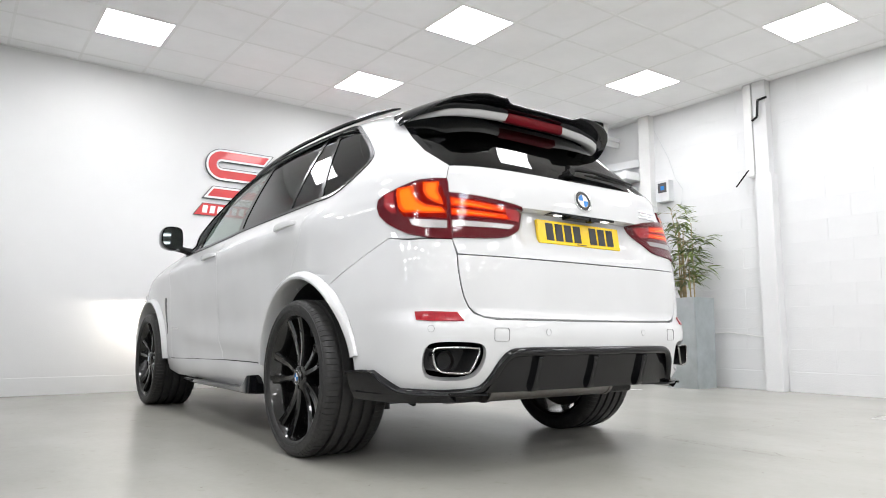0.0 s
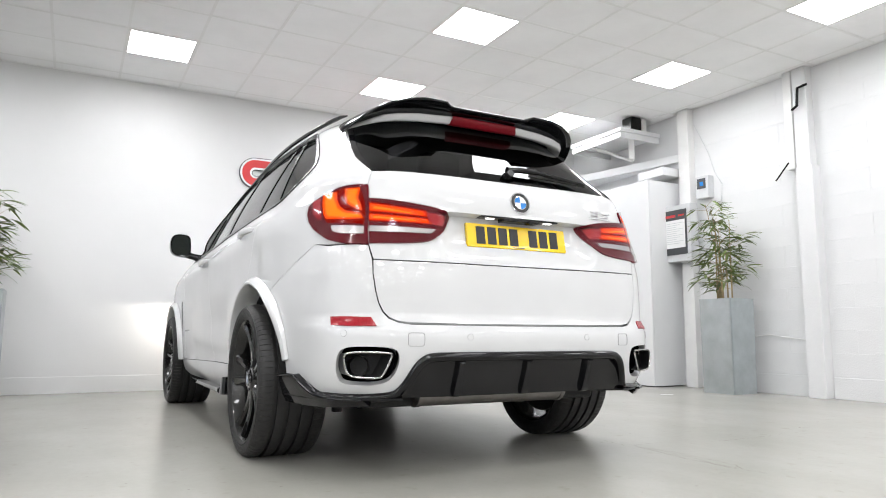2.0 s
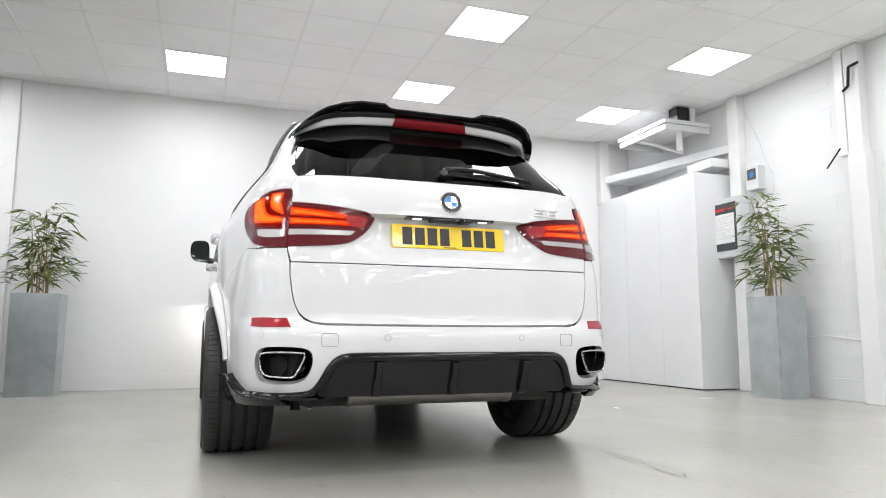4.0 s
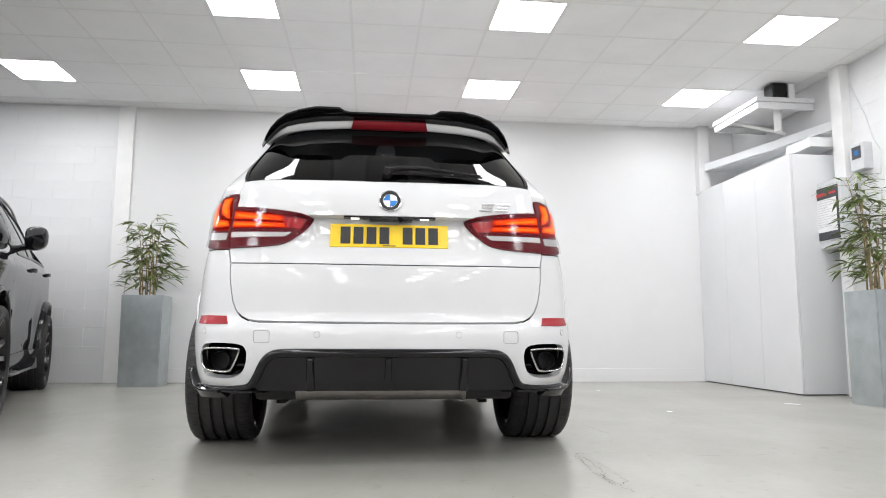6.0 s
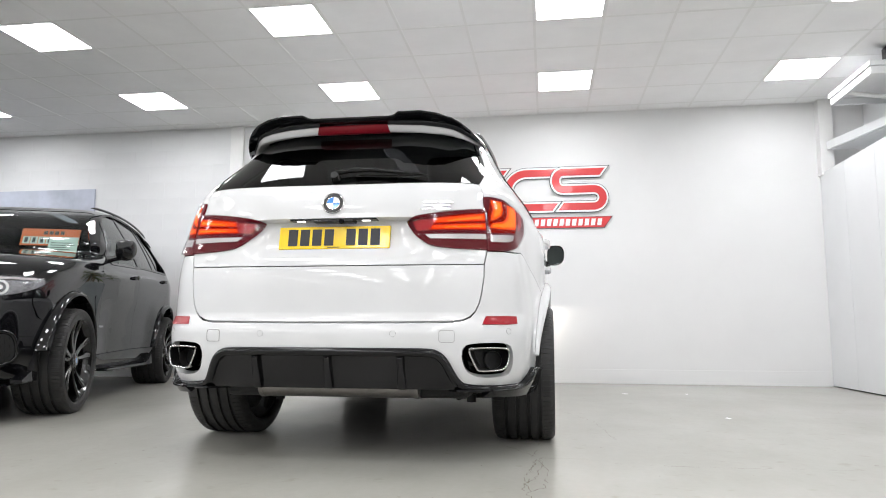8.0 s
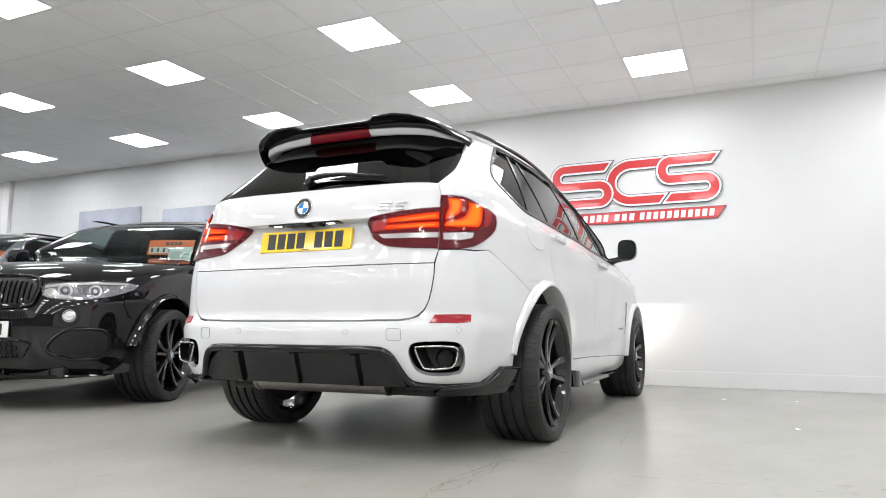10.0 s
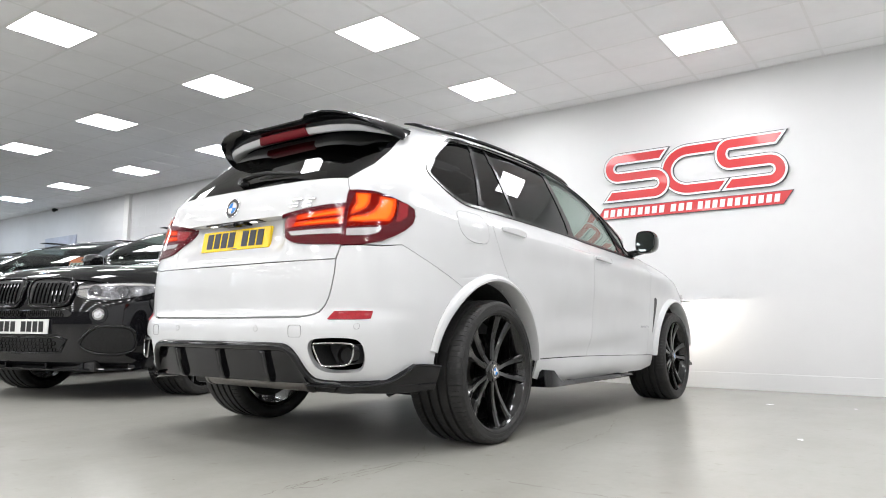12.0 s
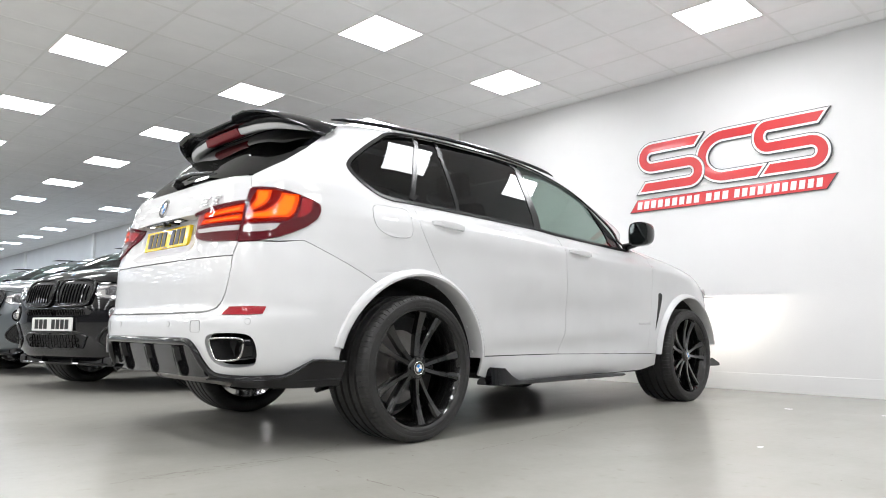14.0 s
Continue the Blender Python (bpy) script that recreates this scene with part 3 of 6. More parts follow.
def strip_on(line, width, out=0.002, thick=0.004, kind=side):
    """A thin raised strip on the body along a line."""
    line = kind(line)
    p = body(np.array([a[0] for a in line]), np.array([a[1] for a in line]), out)
    n = body(np.array([a[0] for a in line]), np.array([a[1] for a in line]), out + 0.01) - p
    bm = bmesh.new()
    rings = []
    for i in range(len(line)):
        d = Vector(p[min(i + 1, len(line) - 1)] - p[max(i - 1, 0)]).normalized()
        u = Vector(n[i]).normalized()
        w = d.cross(u).normalized() * width / 2
        c = Vector(p[i])
        rings.append([c - w - u * 0.004, c - w * 0.85 + u * thick, c + w * 0.85 + u * thick, c + w - u * 0.004])
    loft(bm, rings)
    bmesh.ops.recalc_face_normals(bm, faces=bm.faces[:])
    return bm


def pair(name, bm, material, parent, label="", smooth=35):
    """A part on the car's right side and its mirror image on the left."""
    other = mirror_x(bm)
    return part(name, bm, material, parent, label, smooth), part(name, other, material, parent, label, smooth)


ARCH_R, ARCH_F, ARCH_Z, AXLE = (0.0, 0.36), (2.933, 0.36), 0.36, 2.933
def wheel_meshes():
    """The meshes of one road wheel about the x axis, its outer face towards +x: tyre, rim, cap, brake disc, caliper."""
    top = 0.364
    prof = [(-.140, .284), (-.152, .291), (-.161, .304), (-.163, .320), (-.160, .338), (-.154, .350), (-.145, .3575), (-.135, .3615), (-.118, .3636), (-.102, .3640)]
    for g in (-.086, -.029, .029, .086):
        prof += [(g - .0095, top), (g - .0080, top - .013), (g + .0080, top - .013), (g + .0095, top)]
    prof += [(.102, .3640), (.118, .3636), (.135, .3615), (.146, .3575), (.154, .350), (.158, .343), (.1605, .3425), (.1625, .334), (.1622, .330), (.1606, .329), (.1620, .320), (.1612, .312), (.1585, .3115), (.1575, .304), (.1600, .3025), (.1585, .297), (.150, .290), (.140, .284)]

    # thin cross cuts in the shoulders and between the inner grooves, laid out pitch by pitch
    angles, cuts = [], []
    pitches = 84
    for k in range(pitches):
        for t, c in ((0.0, 0), (.012, 1), (.085, 1), (.097, 0), (.50, 0), (.512, 2), (.565, 2), (.577, 0)):
            angles.append(2 * math.pi * (k + t) / pitches)
            cuts.append(c)
    bm = bmesh.new()
    rings = []
    for a, c in zip(angles, cuts):
        ring = []
        for x, r in prof:
            lean = .06 * (abs(x) - .1) if abs(x) > .097 else .22 * x
            deep = r > .343 and ((c == 1 and .098 < abs(x) < .156) or (c == 2 and .039 < abs(x) < .076))
            r -= .006 if deep else 0
            ring.append((x, r * math.cos(a + lean), r * math.sin(a + lean)))
        rings.append([bm.verts.new(p) for p in ring])
    for i in range(len(rings)):
        p, q = rings[i], rings[(i + 1) % len(rings)]
        for j in range(len(prof) - 1):
            bm.faces.new((p[j], p[j + 1], q[j + 1], q[j]))
    bmesh.ops.recalc_face_normals(bm, faces=bm.faces[:])
    tyre = bm
    bm = bmesh.new()
    rim_prof = [(-.140, .288), (-.132, .268), (.06, .260), (.095, .265), (.118, .273), (.130, .279), (.139, .283), (.148, .288), (.147, .295), (.138, .296), (.130, .288)]
    spin(bm, rim_prof, 72)
    cap_prof = [(.040, .062), (.112, .060), (.124, .052), (.129, .040), (.126, .030), (.125, .0)]
    spin(bm, cap_prof, 40)
    for k in range(5):
        a = radians(126 + 72 * k)
        cyl(bm, (.110, .045 * math.cos(a), .045 * math.sin(a)), (.131, .045 * math.cos(a), .045 * math.sin(a)), .009, .008, 6)
    bmesh.ops.recalc_face_normals(bm, faces=bm.faces[:])
    rim = bm
    spokes = []
    for k in range(5):
        for s in (-1, 1):
            sb = bmesh.new()
            rings = []
            for i in range(11):
                t = i / 10
                r = .040 + .239 * t
                a = radians(90 + 72 * k + s * (10.5 - 6.5 * t + 5.5 * t * t * t + 3.0 * math.sin(math.pi * t)) * (.95 + .30 * t))
                w = .0160 - .002 * math.sin(math.pi * t) + .007 * t ** 3
                x = .120 + .020 * t - .016 * math.sin(math.pi * t)
                d = Vector((0, math.cos(a), math.sin(a)))
                e = Vector((0, -math.sin(a), math.cos(a)))
                c = d * r
                rings.append([c + e * u * w + Vector((x + h, 0, 0)) for u, h in ((-.8, -.045), (-1.05, -.010), (-.62, .0), (.62, -.002), (1.05, -.010), (.8, -.045))])
            loft(sb, rings)
            bmesh.ops.recalc_face_normals(sb, faces=sb.faces[:])
            spokes.append(sb)
    cap = roundel(.033, .132)
    bm = bmesh.new()
    spin(bm, [(-.055, .07), (-.055, .190), (-.030, .190), (-.030, .07), (.02, .065), (.02, .0)], 48)
    bmesh.ops.recalc_face_normals(bm, faces=bm.faces[:])
    disc = bm
    bm = bmesh.new()
    box(bm, -.085, .005, .11, .215, -.095, .095, bevel=.014)
    box(bm, .004, .016, .12, .205, -.07, .07, bevel=.005)
    shield = bmesh.new()
    spin(shield, [(-.070, .05), (-.074, .226), (-.060, .228), (-.060, .214), (-.066, .208), (-.064, .05)], 48)
    bmesh.ops.recalc_face_normals(shield, faces=shield.faces[:])
    return tyre, rim, spokes, cap, disc, bm, shield


def roundel(r, x):
    """A round badge facing +x: a bright rim, a dark ring and a disc in four blue and white quarters (materials 0 to 3)."""
    bm = bmesh.new()
    spin(bm, [(x - .006, r), (x + .002, r), (x + .003, r * .95), (x + .002, r * .90)], 40)
    n = len(bm.faces)
    spin(bm, [(x + .0015, r * .90), (x + .002, r * .62)], 40)
    for f in list(bm.faces)[n:]:
        f.material_index = 1
    n = len(bm.faces)
    spin(bm, [(x + .003, r * .62), (x + .0035, r * .58)], 40)
    c = bm.verts.new((x + .0035, 0, 0))
    ring = [bm.verts.new((x + .0030, r * .58 * math.cos(2 * math.pi * i / 40), r * .58 * math.sin(2 * math.pi * i / 40))) for i in range(40)]
    for i in range(40):
        bm.faces.new((c, ring[i], ring[(i + 1) % 40])).material_index = 2 if (i // 10) % 2 else 3
    bmesh.ops.recalc_face_normals(bm, faces=bm.faces[:])
    return bm


BADGE = [CHROME, PRINT_BLACK, BADGE_BLUE, BADGE_WHITE]
# ---- the sport utility car, built once ----
B_LINE = spline([(1.238, .405), (1.302, .56), (1.30, .74), (1.285, .90), (1.262, 1.046), (1.235, 1.12), (1.20, 1.168)], 4, False)
D_REAR = spline([(0.0, 1.212), (0.0, 1.14), (.0, 1.08), (.062, .977), (.155, .84)], 4, False)
F_EDGE = spline([(2.33, .385), (2.362, .65), (2.374, .85), (2.375, .96), (2.345, 1.06), (2.30, 1.10), (2.16, 1.128)], 4, False)
BELT = spline([(0, 1.212), (.5, 1.2), (1.0, 1.184), (1.2, 1.168), (1.65, 1.146), (1.99, 1.130), (2.16, 1.128)], 5, False)
DLO_TOP = spline([(2.10, 1.150), (2.02, 1.235), (1.87, 1.40), (1.71, 1.535), (1.42, 1.632), (1.09, 1.672), (.70, 1.684), (.33, 1.68), (.05, 1.645),
                  (-.06, 1.59), (-.205, 1.49), (-.325, 1.385), (-.30, 1.30), (-.24, 1.245), (-.165, 1.216), (0, 1.212)], 5, False)
SEAM = [(-0.264, 0.776), (-0.364, 0.832), (-0.483, 0.894), (-0.631, 0.96)]
SPLIT = [(.705, .950), (.703, 1.05), (.694, 1.19), (.676, 1.266)]
GLASS_EDGE = [(.41, 1.283), (.46, 1.320), (.523, 1.374), (.588, 1.483), (.622, 1.578), (.664, 1.66)]


def half_plane(poly, a, b, keep=1):
    """The part of a polygon to the left (1) or right (-1) of the line from a to b."""
    out = []
    f = lambda p: keep * ((b[0] - a[0]) * (p[1] - a[1]) - (b[1] - a[1]) * (p[0] - a[0]))
    for i, q in enumerate(poly):
        p = poly[i - 1]
        u, v = f(p), f(q)
        if (u >= 0) != (v >= 0):
            t = u / (u - v)
            out.append((p[0] + t * (q[0] - p[0]), p[1] + t * (q[1] - p[1])))
        if v >= 0:
            out.append(q)
    return out


def plate_bars(plate, x0, x1, z0, z1, y, gaps, m=None):
    """Plain dark bars where the plate's characters stand."""
    w = (x1 - x0) / (7 + 0.8)
    x = x0
    for i in range(7):
        bm = bmesh.new()
        box(bm, x + w * .12, x + w * .88, y - .0025, y, z0, z1, m=m)
        part("plate_bar", bm, PRINT_BLACK, plate)
        x += w * (1.8 if i == gaps else 1.0)


def build_suv():
    car = empty("white_sport_utility_car")
    P = WHITE_PAINT
    arch_r = lambda r, a0, a1: arc(0, ARCH_Z, r, a0, a1)
    arch_f = lambda r, a0, a1: arc(AXLE, ARCH_Z, r, a0, a1)

    # body shell: rear quarters, pillars and roof
    top_line = [(float(q), 1.749) for q in np.linspace(0, 3, 40)]
    shell = (rear(SPLIT) + GLASS_EDGE + [(.55, 1.668), (.45, 1.672), (.2, 1.676), (0, 1.676)] + top_line
             + [(3, 1.675), (2.75, 1.673), (2.6, 1.668), (2.46, 1.65), (2.42, 1.60), (2.40, 1.4), (2.38, 1.25), (2.36, 1.20)]
             + side([(2.25, 1.15), (2.16, 1.128)] + DLO_TOP) + side(D_REAR + arch_r(.50, 72, 123.5) + dense(SEAM, .03, False)) + rear([(.86, .948), (.80, .948), (.75, .948)]))
    flap_hole = side(spline([(-.262, 1.165), (-.155, 1.17), (-.065, 1.163), (-.058, 1.10), (-.062, 1.03), (-.105, 1.012), (-.20, 1.014), (-.265, 1.05), (-.285, 1.11)], 5))
    bm = patch(punch(shell, flap_hole) + [[(-q, z) for q, z in shell][::-1]])
    body_part = part("body_shell", lip(bm), P, car, smooth=35)
    flap = part("fuel_flap", lip(patch([flap_hole], out=.0005), .0012, .012), P, body_part, smooth=35)

    # doors
    arch_run = arch_r(.50, 6, 72)
    door = D_REAR + arch_run[::-1] + [(.50, .408)] + dense([(.50, .408), (1.238, .405)], .06, False)[1:-1] + B_LINE + [p for p in BELT[::-1] if p[0] < 1.19]
    for sgn, bm in zip((1, -1), (lambda b: (b, mirror_x(b)))(lip(patch([side(door)])))):
        d = part("rear_door", bm, P, car, smooth=35)
        door_handle(d, sgn, .085, .32, 1.112)
    door = B_LINE[::-1] + dense([(1.238, .405), (2.33, .385)], .06, False)[1:-1] + F_EDGE + [p for p in BELT[::-1] if 1.21 < p[0] < 2.15]
    for sgn, bm in zip((1, -1), (lambda b: (b, mirror_x(b)))(lip(patch([side(door)])))):
        d = part("front_door", bm, P, car, smooth=35)
        door_handle(d, sgn, 1.30, 1.535, 1.063)

    # front wings, bonnet, front bumper
    wing_top = [(2.30, 1.10), (2.6, 1.085), (2.9, 1.055), (3.15, 1.01), (3.33, .955), (3.43, .90)]
    wing = F_EDGE[:-4] + dense(wing_top, .05, False) + dense([(3.43, .90), (3.46, .74), (3.42, .66)], .05, False)[1:] + arch_f(.49, 32, 176) + [(2.44, .385)]
    wings = pair("front_wing", lip(patch([side(wing)])), P, car)
    hood = side(dense([(2.17, 1.135)] + wing_top, .05, False)) + nose([(.62, .90), (.5, .915), (.3, .93), (.0, .935)]) + [(3, 1.0), (3, 1.1), (3, 1.19), (2.8, 1.192), (2.6, 1.19), (2.45, 1.185)] + side([(2.25, 1.155)])
    part("bonnet", lip(patch([hood], mirror=6)), P, car, smooth=35)
    chin = side(dense([(3.425, .65), (3.465, .74), (3.435, .893)], .05, False)) + nose([(.615, .893), (.5, .908), (.3, .923), (0, .928)]) + [(3, .8), (3, .5), (3, .26)] + nose([(.4, .26), (.7, .27)]) + side([(3.45, .28), (3.41, .33)] + arch_f(.49, 0, 34))
    front_bumper = part("front_bumper", lip(patch([chin], mirror=6)), P, car, smooth=35)

    # sills
    sill = [(.485, .30), (.49, .4045), (1.238, .4025), (2.33, .3825), (2.44, .3815), (2.46, .30), (2.3, .268), (1.4, .260), (.7, .264)]
    pair("sill", lip(patch([side(dense(sill, .05))], out=.004)), P, car)

    # wheel arch mouldings and dark liners
    for cy, a0, a1, r0 in ((0.0, 5, 167, .502), (AXLE, 10, 178, .492)):
        prof = ((r0, .001), (r0 - .004, .014), (r0 - .012, .026), (r0 - .027, .035), (r0 - .037, .032), (r0 - .041, .022), (r0 - .042, -.030), (r0 - .043, -.078))
        rings = []
        for i in range(49):
            a = radians(a0 + (a1 - a0) * i / 48)
            ring = []
            for r, o in prof:
                y, z = cy + r * math.cos(a), ARCH_Z + r * math.sin(a)
                p = body(*[np.array(v) for v in on_side(cy + (r0 - .01) * math.cos(a), ARCH_Z + (r0 - .01) * math.sin(a))])
                skin = float(p[0])
                fade = 1 - .7 * float(step(112, a1, np.array(a0 + (a1 - a0) * i / 48))) if cy == 0 else 1.0
                wide = skin if r == r0 else max(skin, skin + (float(HALF(np.array(z))) - .006 - skin) * fade)
                ring.append((wide + o * fade, y, z))
            rings.append(ring)
        bm = bmesh.new()
        loft(bm, rings, closed=False)
        bmesh.ops.recalc_face_normals(bm, faces=bm.faces[:])
        if sum(f.normal.x * f.calc_area() for f in bm.faces) < 0:
            bmesh.ops.reverse_faces(bm, faces=bm.faces[:])
        pair("wheel_arch_trim", bm, P, car)
        bm = bmesh.new()
        rings = [[(x, cy + r * math.cos(radians(a)), ARCH_Z + r * math.sin(radians(a))) for a in range(-6, 187, 6)] for x, r in ((.880, .455), (.872, .456), (.60, .456), (.55, .44), (.55, .05))]
        loft(bm, rings, closed=False)
        pair("wheel_arch_liner", bm, INTERIOR, car)
        for deg in (9, 27, 45, 68):
            a = radians(deg)
            d = Vector((0, math.cos(a), math.sin(a)))
            c = Vector((.897, cy, ARCH_Z))
            bm = bmesh.new()
            cyl(bm, c + d * (r0 - .040), c + d * (r0 - .050), .0085, .006, 12)
            pair("arch_clip", bm, P, car)

    # dark inner shell that closes the joints
    inner = [(.49, .30), (.52, .5), (.40, .68), (.2, .82), (0, .865), (-.2, .82), (-.35, .72), (-.42, .68), (-.42, 1.19), (2.2, 1.10), (2.40, 1.05), (2.42, .42), (2.40, .30)]
    pair("inner_panel", patch([side(dense(inner, .05))], out=-.016), MATT_BLACK, car)
    part("tail_inner_panel", patch([rear(dense([(0, .55), (.76, .55), (.76, 1.26), (0, 1.26)], .05))], out=-.016 - .0, mirror=0), MATT_BLACK, car, smooth=40)

    # tailgate, upper and lower
    gate = rear([(0, .876), (.2, .876), (.4, .877), (.6, .879), (.690, .882)] + SPLIT + [(.6, 1.268), (.4, 1.267), (.2, 1.266), (0, 1.266)])
    tailgate = part("tailgate", lip(patch([gate], mirror=0)), P, car, smooth=35)
    low = rear([(0, .8735), (.2, .8735), (.4, .8745), (.6, .8765), (.691, .8792), (.690, .82), (.682, .76), (.671, .710), (.654, .672), (.631, .649), (.600, .635), (.55, .629), (.3, .626), (0, .625)])
    part("lower_tailgate", lip(patch([low], mirror=0), .0013), P, car, smooth=35)

    # rear bumper with openings for the exhausts
    edge = rear([(0, .618), (.3, .619), (.55, .621), (.602, .629), (.635, .645), (.6565, .670), (.6735, .71), (.6845, .76), (.6925, .82), (.694, .878), (.705, .940), (.75, .943), (.80, .943), (.86, .943)])
    bumper = (edge + side(dense(SEAM[::-1], .03, False) + arch_r(.50, 123.5, 166) + arch_r(.463, 167, 175) + [(-.464, .375), (-.52, .368), (-.60, .360), (-.70, .350)]) + rear([(.86, .345), (.80, .342), (.70, .342), (.60, .345)])
              + rear(spline([(.588, .362), (.566, .40), (.54, .45), (.515, .488), (.48, .500), (.44, .502)], 4, False)) + rear([(.2, .502), (0, .502)]))
    hole = rear(spline([(.603, .502), (.630, .526), (.715, .533), (.785, .529), (.811, .508), (.817, .46), (.808, .415), (.785, .390), (.715, .383), (.660, .388), (.622, .41), (.603, .455)], 4))
    bumper_part = part("rear_bumper", lip(patch(punch(bumper, hole), mirror=0), .0013, .03), P, car, smooth=35)
    for s in (1, -1):
        bm = bmesh.new()
        pts = body(np.array([q for q, z in hole]) * s, np.array([z for q, z in hole]), -.004)
        c = pts.mean(0)
        loft(bm, [[tuple(c + (p - c) * k + np.array([0, d, 0])) for p in pts] for k, d in ((.995, .028), (.96, .05), (.93, .10))], True, False)
        bm.faces.new([bm.verts.new(tuple(c + (p - c) * .93 + np.array([0, .10, 0]))) for p in pts])
        bmesh.ops.recalc_face_normals(bm, faces=bm.faces[:])
        part("exhaust_opening", bm, GLOSS_BLACK, bumper_part, smooth=40)
    for s in (1, -1):
        exhaust_tip(car, s)
    refl = rear([(.686, .614), (.698, .650), (.79, .653), (.836, .652), (.838, .618), (.79, .614)])
    for s in (1, -1):
        part("reflector", lip(patch([dense([(s * q, z) for q, z in refl], .02)], out=.004), 0, .006), REFLECTOR_RED, bumper_part, "red rear reflector", 35)
    for x in (-.798, -.303, .303, .798):
        z = .572 if abs(x) < .5 else .585
        q, z = on_rear(x, z)
        c, n = body(np.array(q), np.array(z)), body(np.array(q), np.array(z), .01)
        n = Vector(n - c).normalized()
        bm = bmesh.new()
        cyl(bm, Vector(c) - n * .004, Vector(c) + n * .0012, .0125, n=24)
        ob = part("parking_sensor", bm, P, bumper_part, smooth=35)
        bm = bmesh.new()
        tube(bm, [Vector(c) + n * .0008 + (n.orthogonal() * math.cos(a) + n.cross(n.orthogonal()) * math.sin(a)).normalized() * .0132 for a in np.linspace(0, 2 * math.pi, 25)], .0006, 5, False)
        part("sensor_seal", bm, SEAL_GREY, bumper_part)
    for s in (1, -1):
        line = [(s * x, z) for x, z in round_rect(.503, .569, .536, .588, .010, 3)]
        part("tow_eye_cover", strip_on(dense(line + line[:1], .01, False), .0016, .0006, .0008, rear), SEAL_GREY, bumper_part)
    # black diffuser
    top_edge = spline([(.0, .497), (.2, .497), (.42, .496), (.485, .487), (.520, .455), (.548, .40), (.578, .345)], 6, False)
    bm = bmesh.new()
    rings = []
    for x in np.linspace(-.58, .58, 59):
        zt = float(np.interp(abs(x), [p[0] for p in top_edge], [p[1] for p in top_edge]))
        y = float(body(np.array(on_rear(x, .44)[0]), np.array(.44))[1])
        rings.append([(x, y + .008 + .050 * t ** 1.2, .330 + (zt - .330) * (1 - t)) for t in np.linspace(0, 1, 9)])
    loft(bm, rings, closed=False)
    bmesh.ops.recalc_face_normals(bm, faces=bm.faces[:])
    diffuser = part("rear_diffuser", bm, GLOSS_BLACK, car, "glossy black rear diffuser with upright fins", 50)
    rim_line = [(.0, .494), (.2, .494), (.43, .493), (.492, .483), (.525, .452), (.552, .40), (.580, .357), (.615, .340), (.70, .333), (.78, .333), (.835, .335)]
    line = spline([(-x, z) for x, z in rim_line[::-1]], 5, False) + spline(rim_line, 5, False)[1:]
    pts = [on_rear(x, z) for x, z in line]
    path = body(np.array([a for a, b in pts]), np.array([b for a, b in pts]), .002)
    bm = bmesh.new()
    tube(bm, [tuple(p) for p in path], .0185, 12)
    part("diffuser_rim", bm, GLOSS_BLACK, diffuser, smooth=60)
    base_lip = bmesh.new()
    pts = [on_rear(x, .335) for x in np.linspace(-.60, .60, 31)]
    p = body(np.array([a for a, b in pts]), np.array([b for a, b in pts]))
    loft(base_lip, [[(a[0], a[1] + .13, .334), (a[0], a[1] + .048, .328), (a[0], a[1] + .036, .334), (a[0], a[1] + .044, .340), (a[0], a[1] + .13, .344)] for a in p])
    bmesh.ops.recalc_face_normals(base_lip, faces=base_lip.faces[:])
    part("diffuser_lip", base_lip, GLOSS_BLACK, diffuser, smooth=40)
    for x in (-.331, .002, .333):
        bm = bmesh.new()
        rings = []
        for z, d, w, slot in ((.486, -.014, .015, 0), (.474, -.004, .016, 0), (.464, .0, .015, 0), (.460, .0, .015, .002), (.42, .001, .015, .002), (.380, .004, .016, .002), (.376, .004, .016, 0), (.350, .008, .018, 0), (.334, .006, .018, 0), (.328, -.004, .016, 0)):
            y = float(REAR(np.array(z))) - d
            half = [(w, y + .075), (w, y + .005), (w - .004, y), (w * .5, y), (w * .42, y + slot)]
            rings.append([(x - u, v, z) for u, v in half] + [(x + u, v, z) for u, v in half[::-1]])
        loft(bm, rings)
        bmesh.ops.recalc_face_normals(bm, faces=bm.faces[:])
        part("diffuser_fin", bm, GLOSS_BLACK, diffuser, smooth=40)
    # corner blades behind the rear wheels
    blade = [(-.452, .305), (-.440, .408), (-.59, .418), (-.635, .395), (-.715, .352), (-.80, .342), (-.865, .342), (-.865, .316), (-.80, .312), (-.65, .304)]
    pair("corner_blade", lip(patch([side(dense(blade, .02))], out=.030), 0, .034), GLOSS_BLACK, car, "glossy black corner blade")
    top = [body(*[np.array(v) for v in on_side(y, z)], .033) for y, z in spline([(-.442, .407), (-.588, .416), (-.640, .391), (-.715, .354), (-.80, .344), (-.865, .343)], 5, False)]
    bm = bmesh.new()
    tube(bm, [tuple(q) for q in top], .0065, 8)
    pair("blade_edge", bm, GLOSS_BLACK, car, smooth=60)
    ledge = [on_rear(x, .325) for x in (.56, .62, .70, .76, .81, .845)] + [on_side(y, .325) for y in (-.82, -.76, -.68, -.60, -.52, -.45)]
    p = body(np.array([a for a, b in ledge]), np.array([b for a, b in ledge]))
    bm = bmesh.new()
    n = len(p)
    rings = []
    for i in range(n):
        o = (p[i] - np.array([.35, -.4, p[i][2]]))
        o = o / np.linalg.norm(o)
        rings.append([tuple(p[i] + o * .034 + [0, 0, -.002]), tuple(p[i] + o * .034 + [0, 0, .006]), tuple(p[i] - o * .10 + [0, 0, .012]), tuple(p[i] - o * .10 + [0, 0, -.010])])
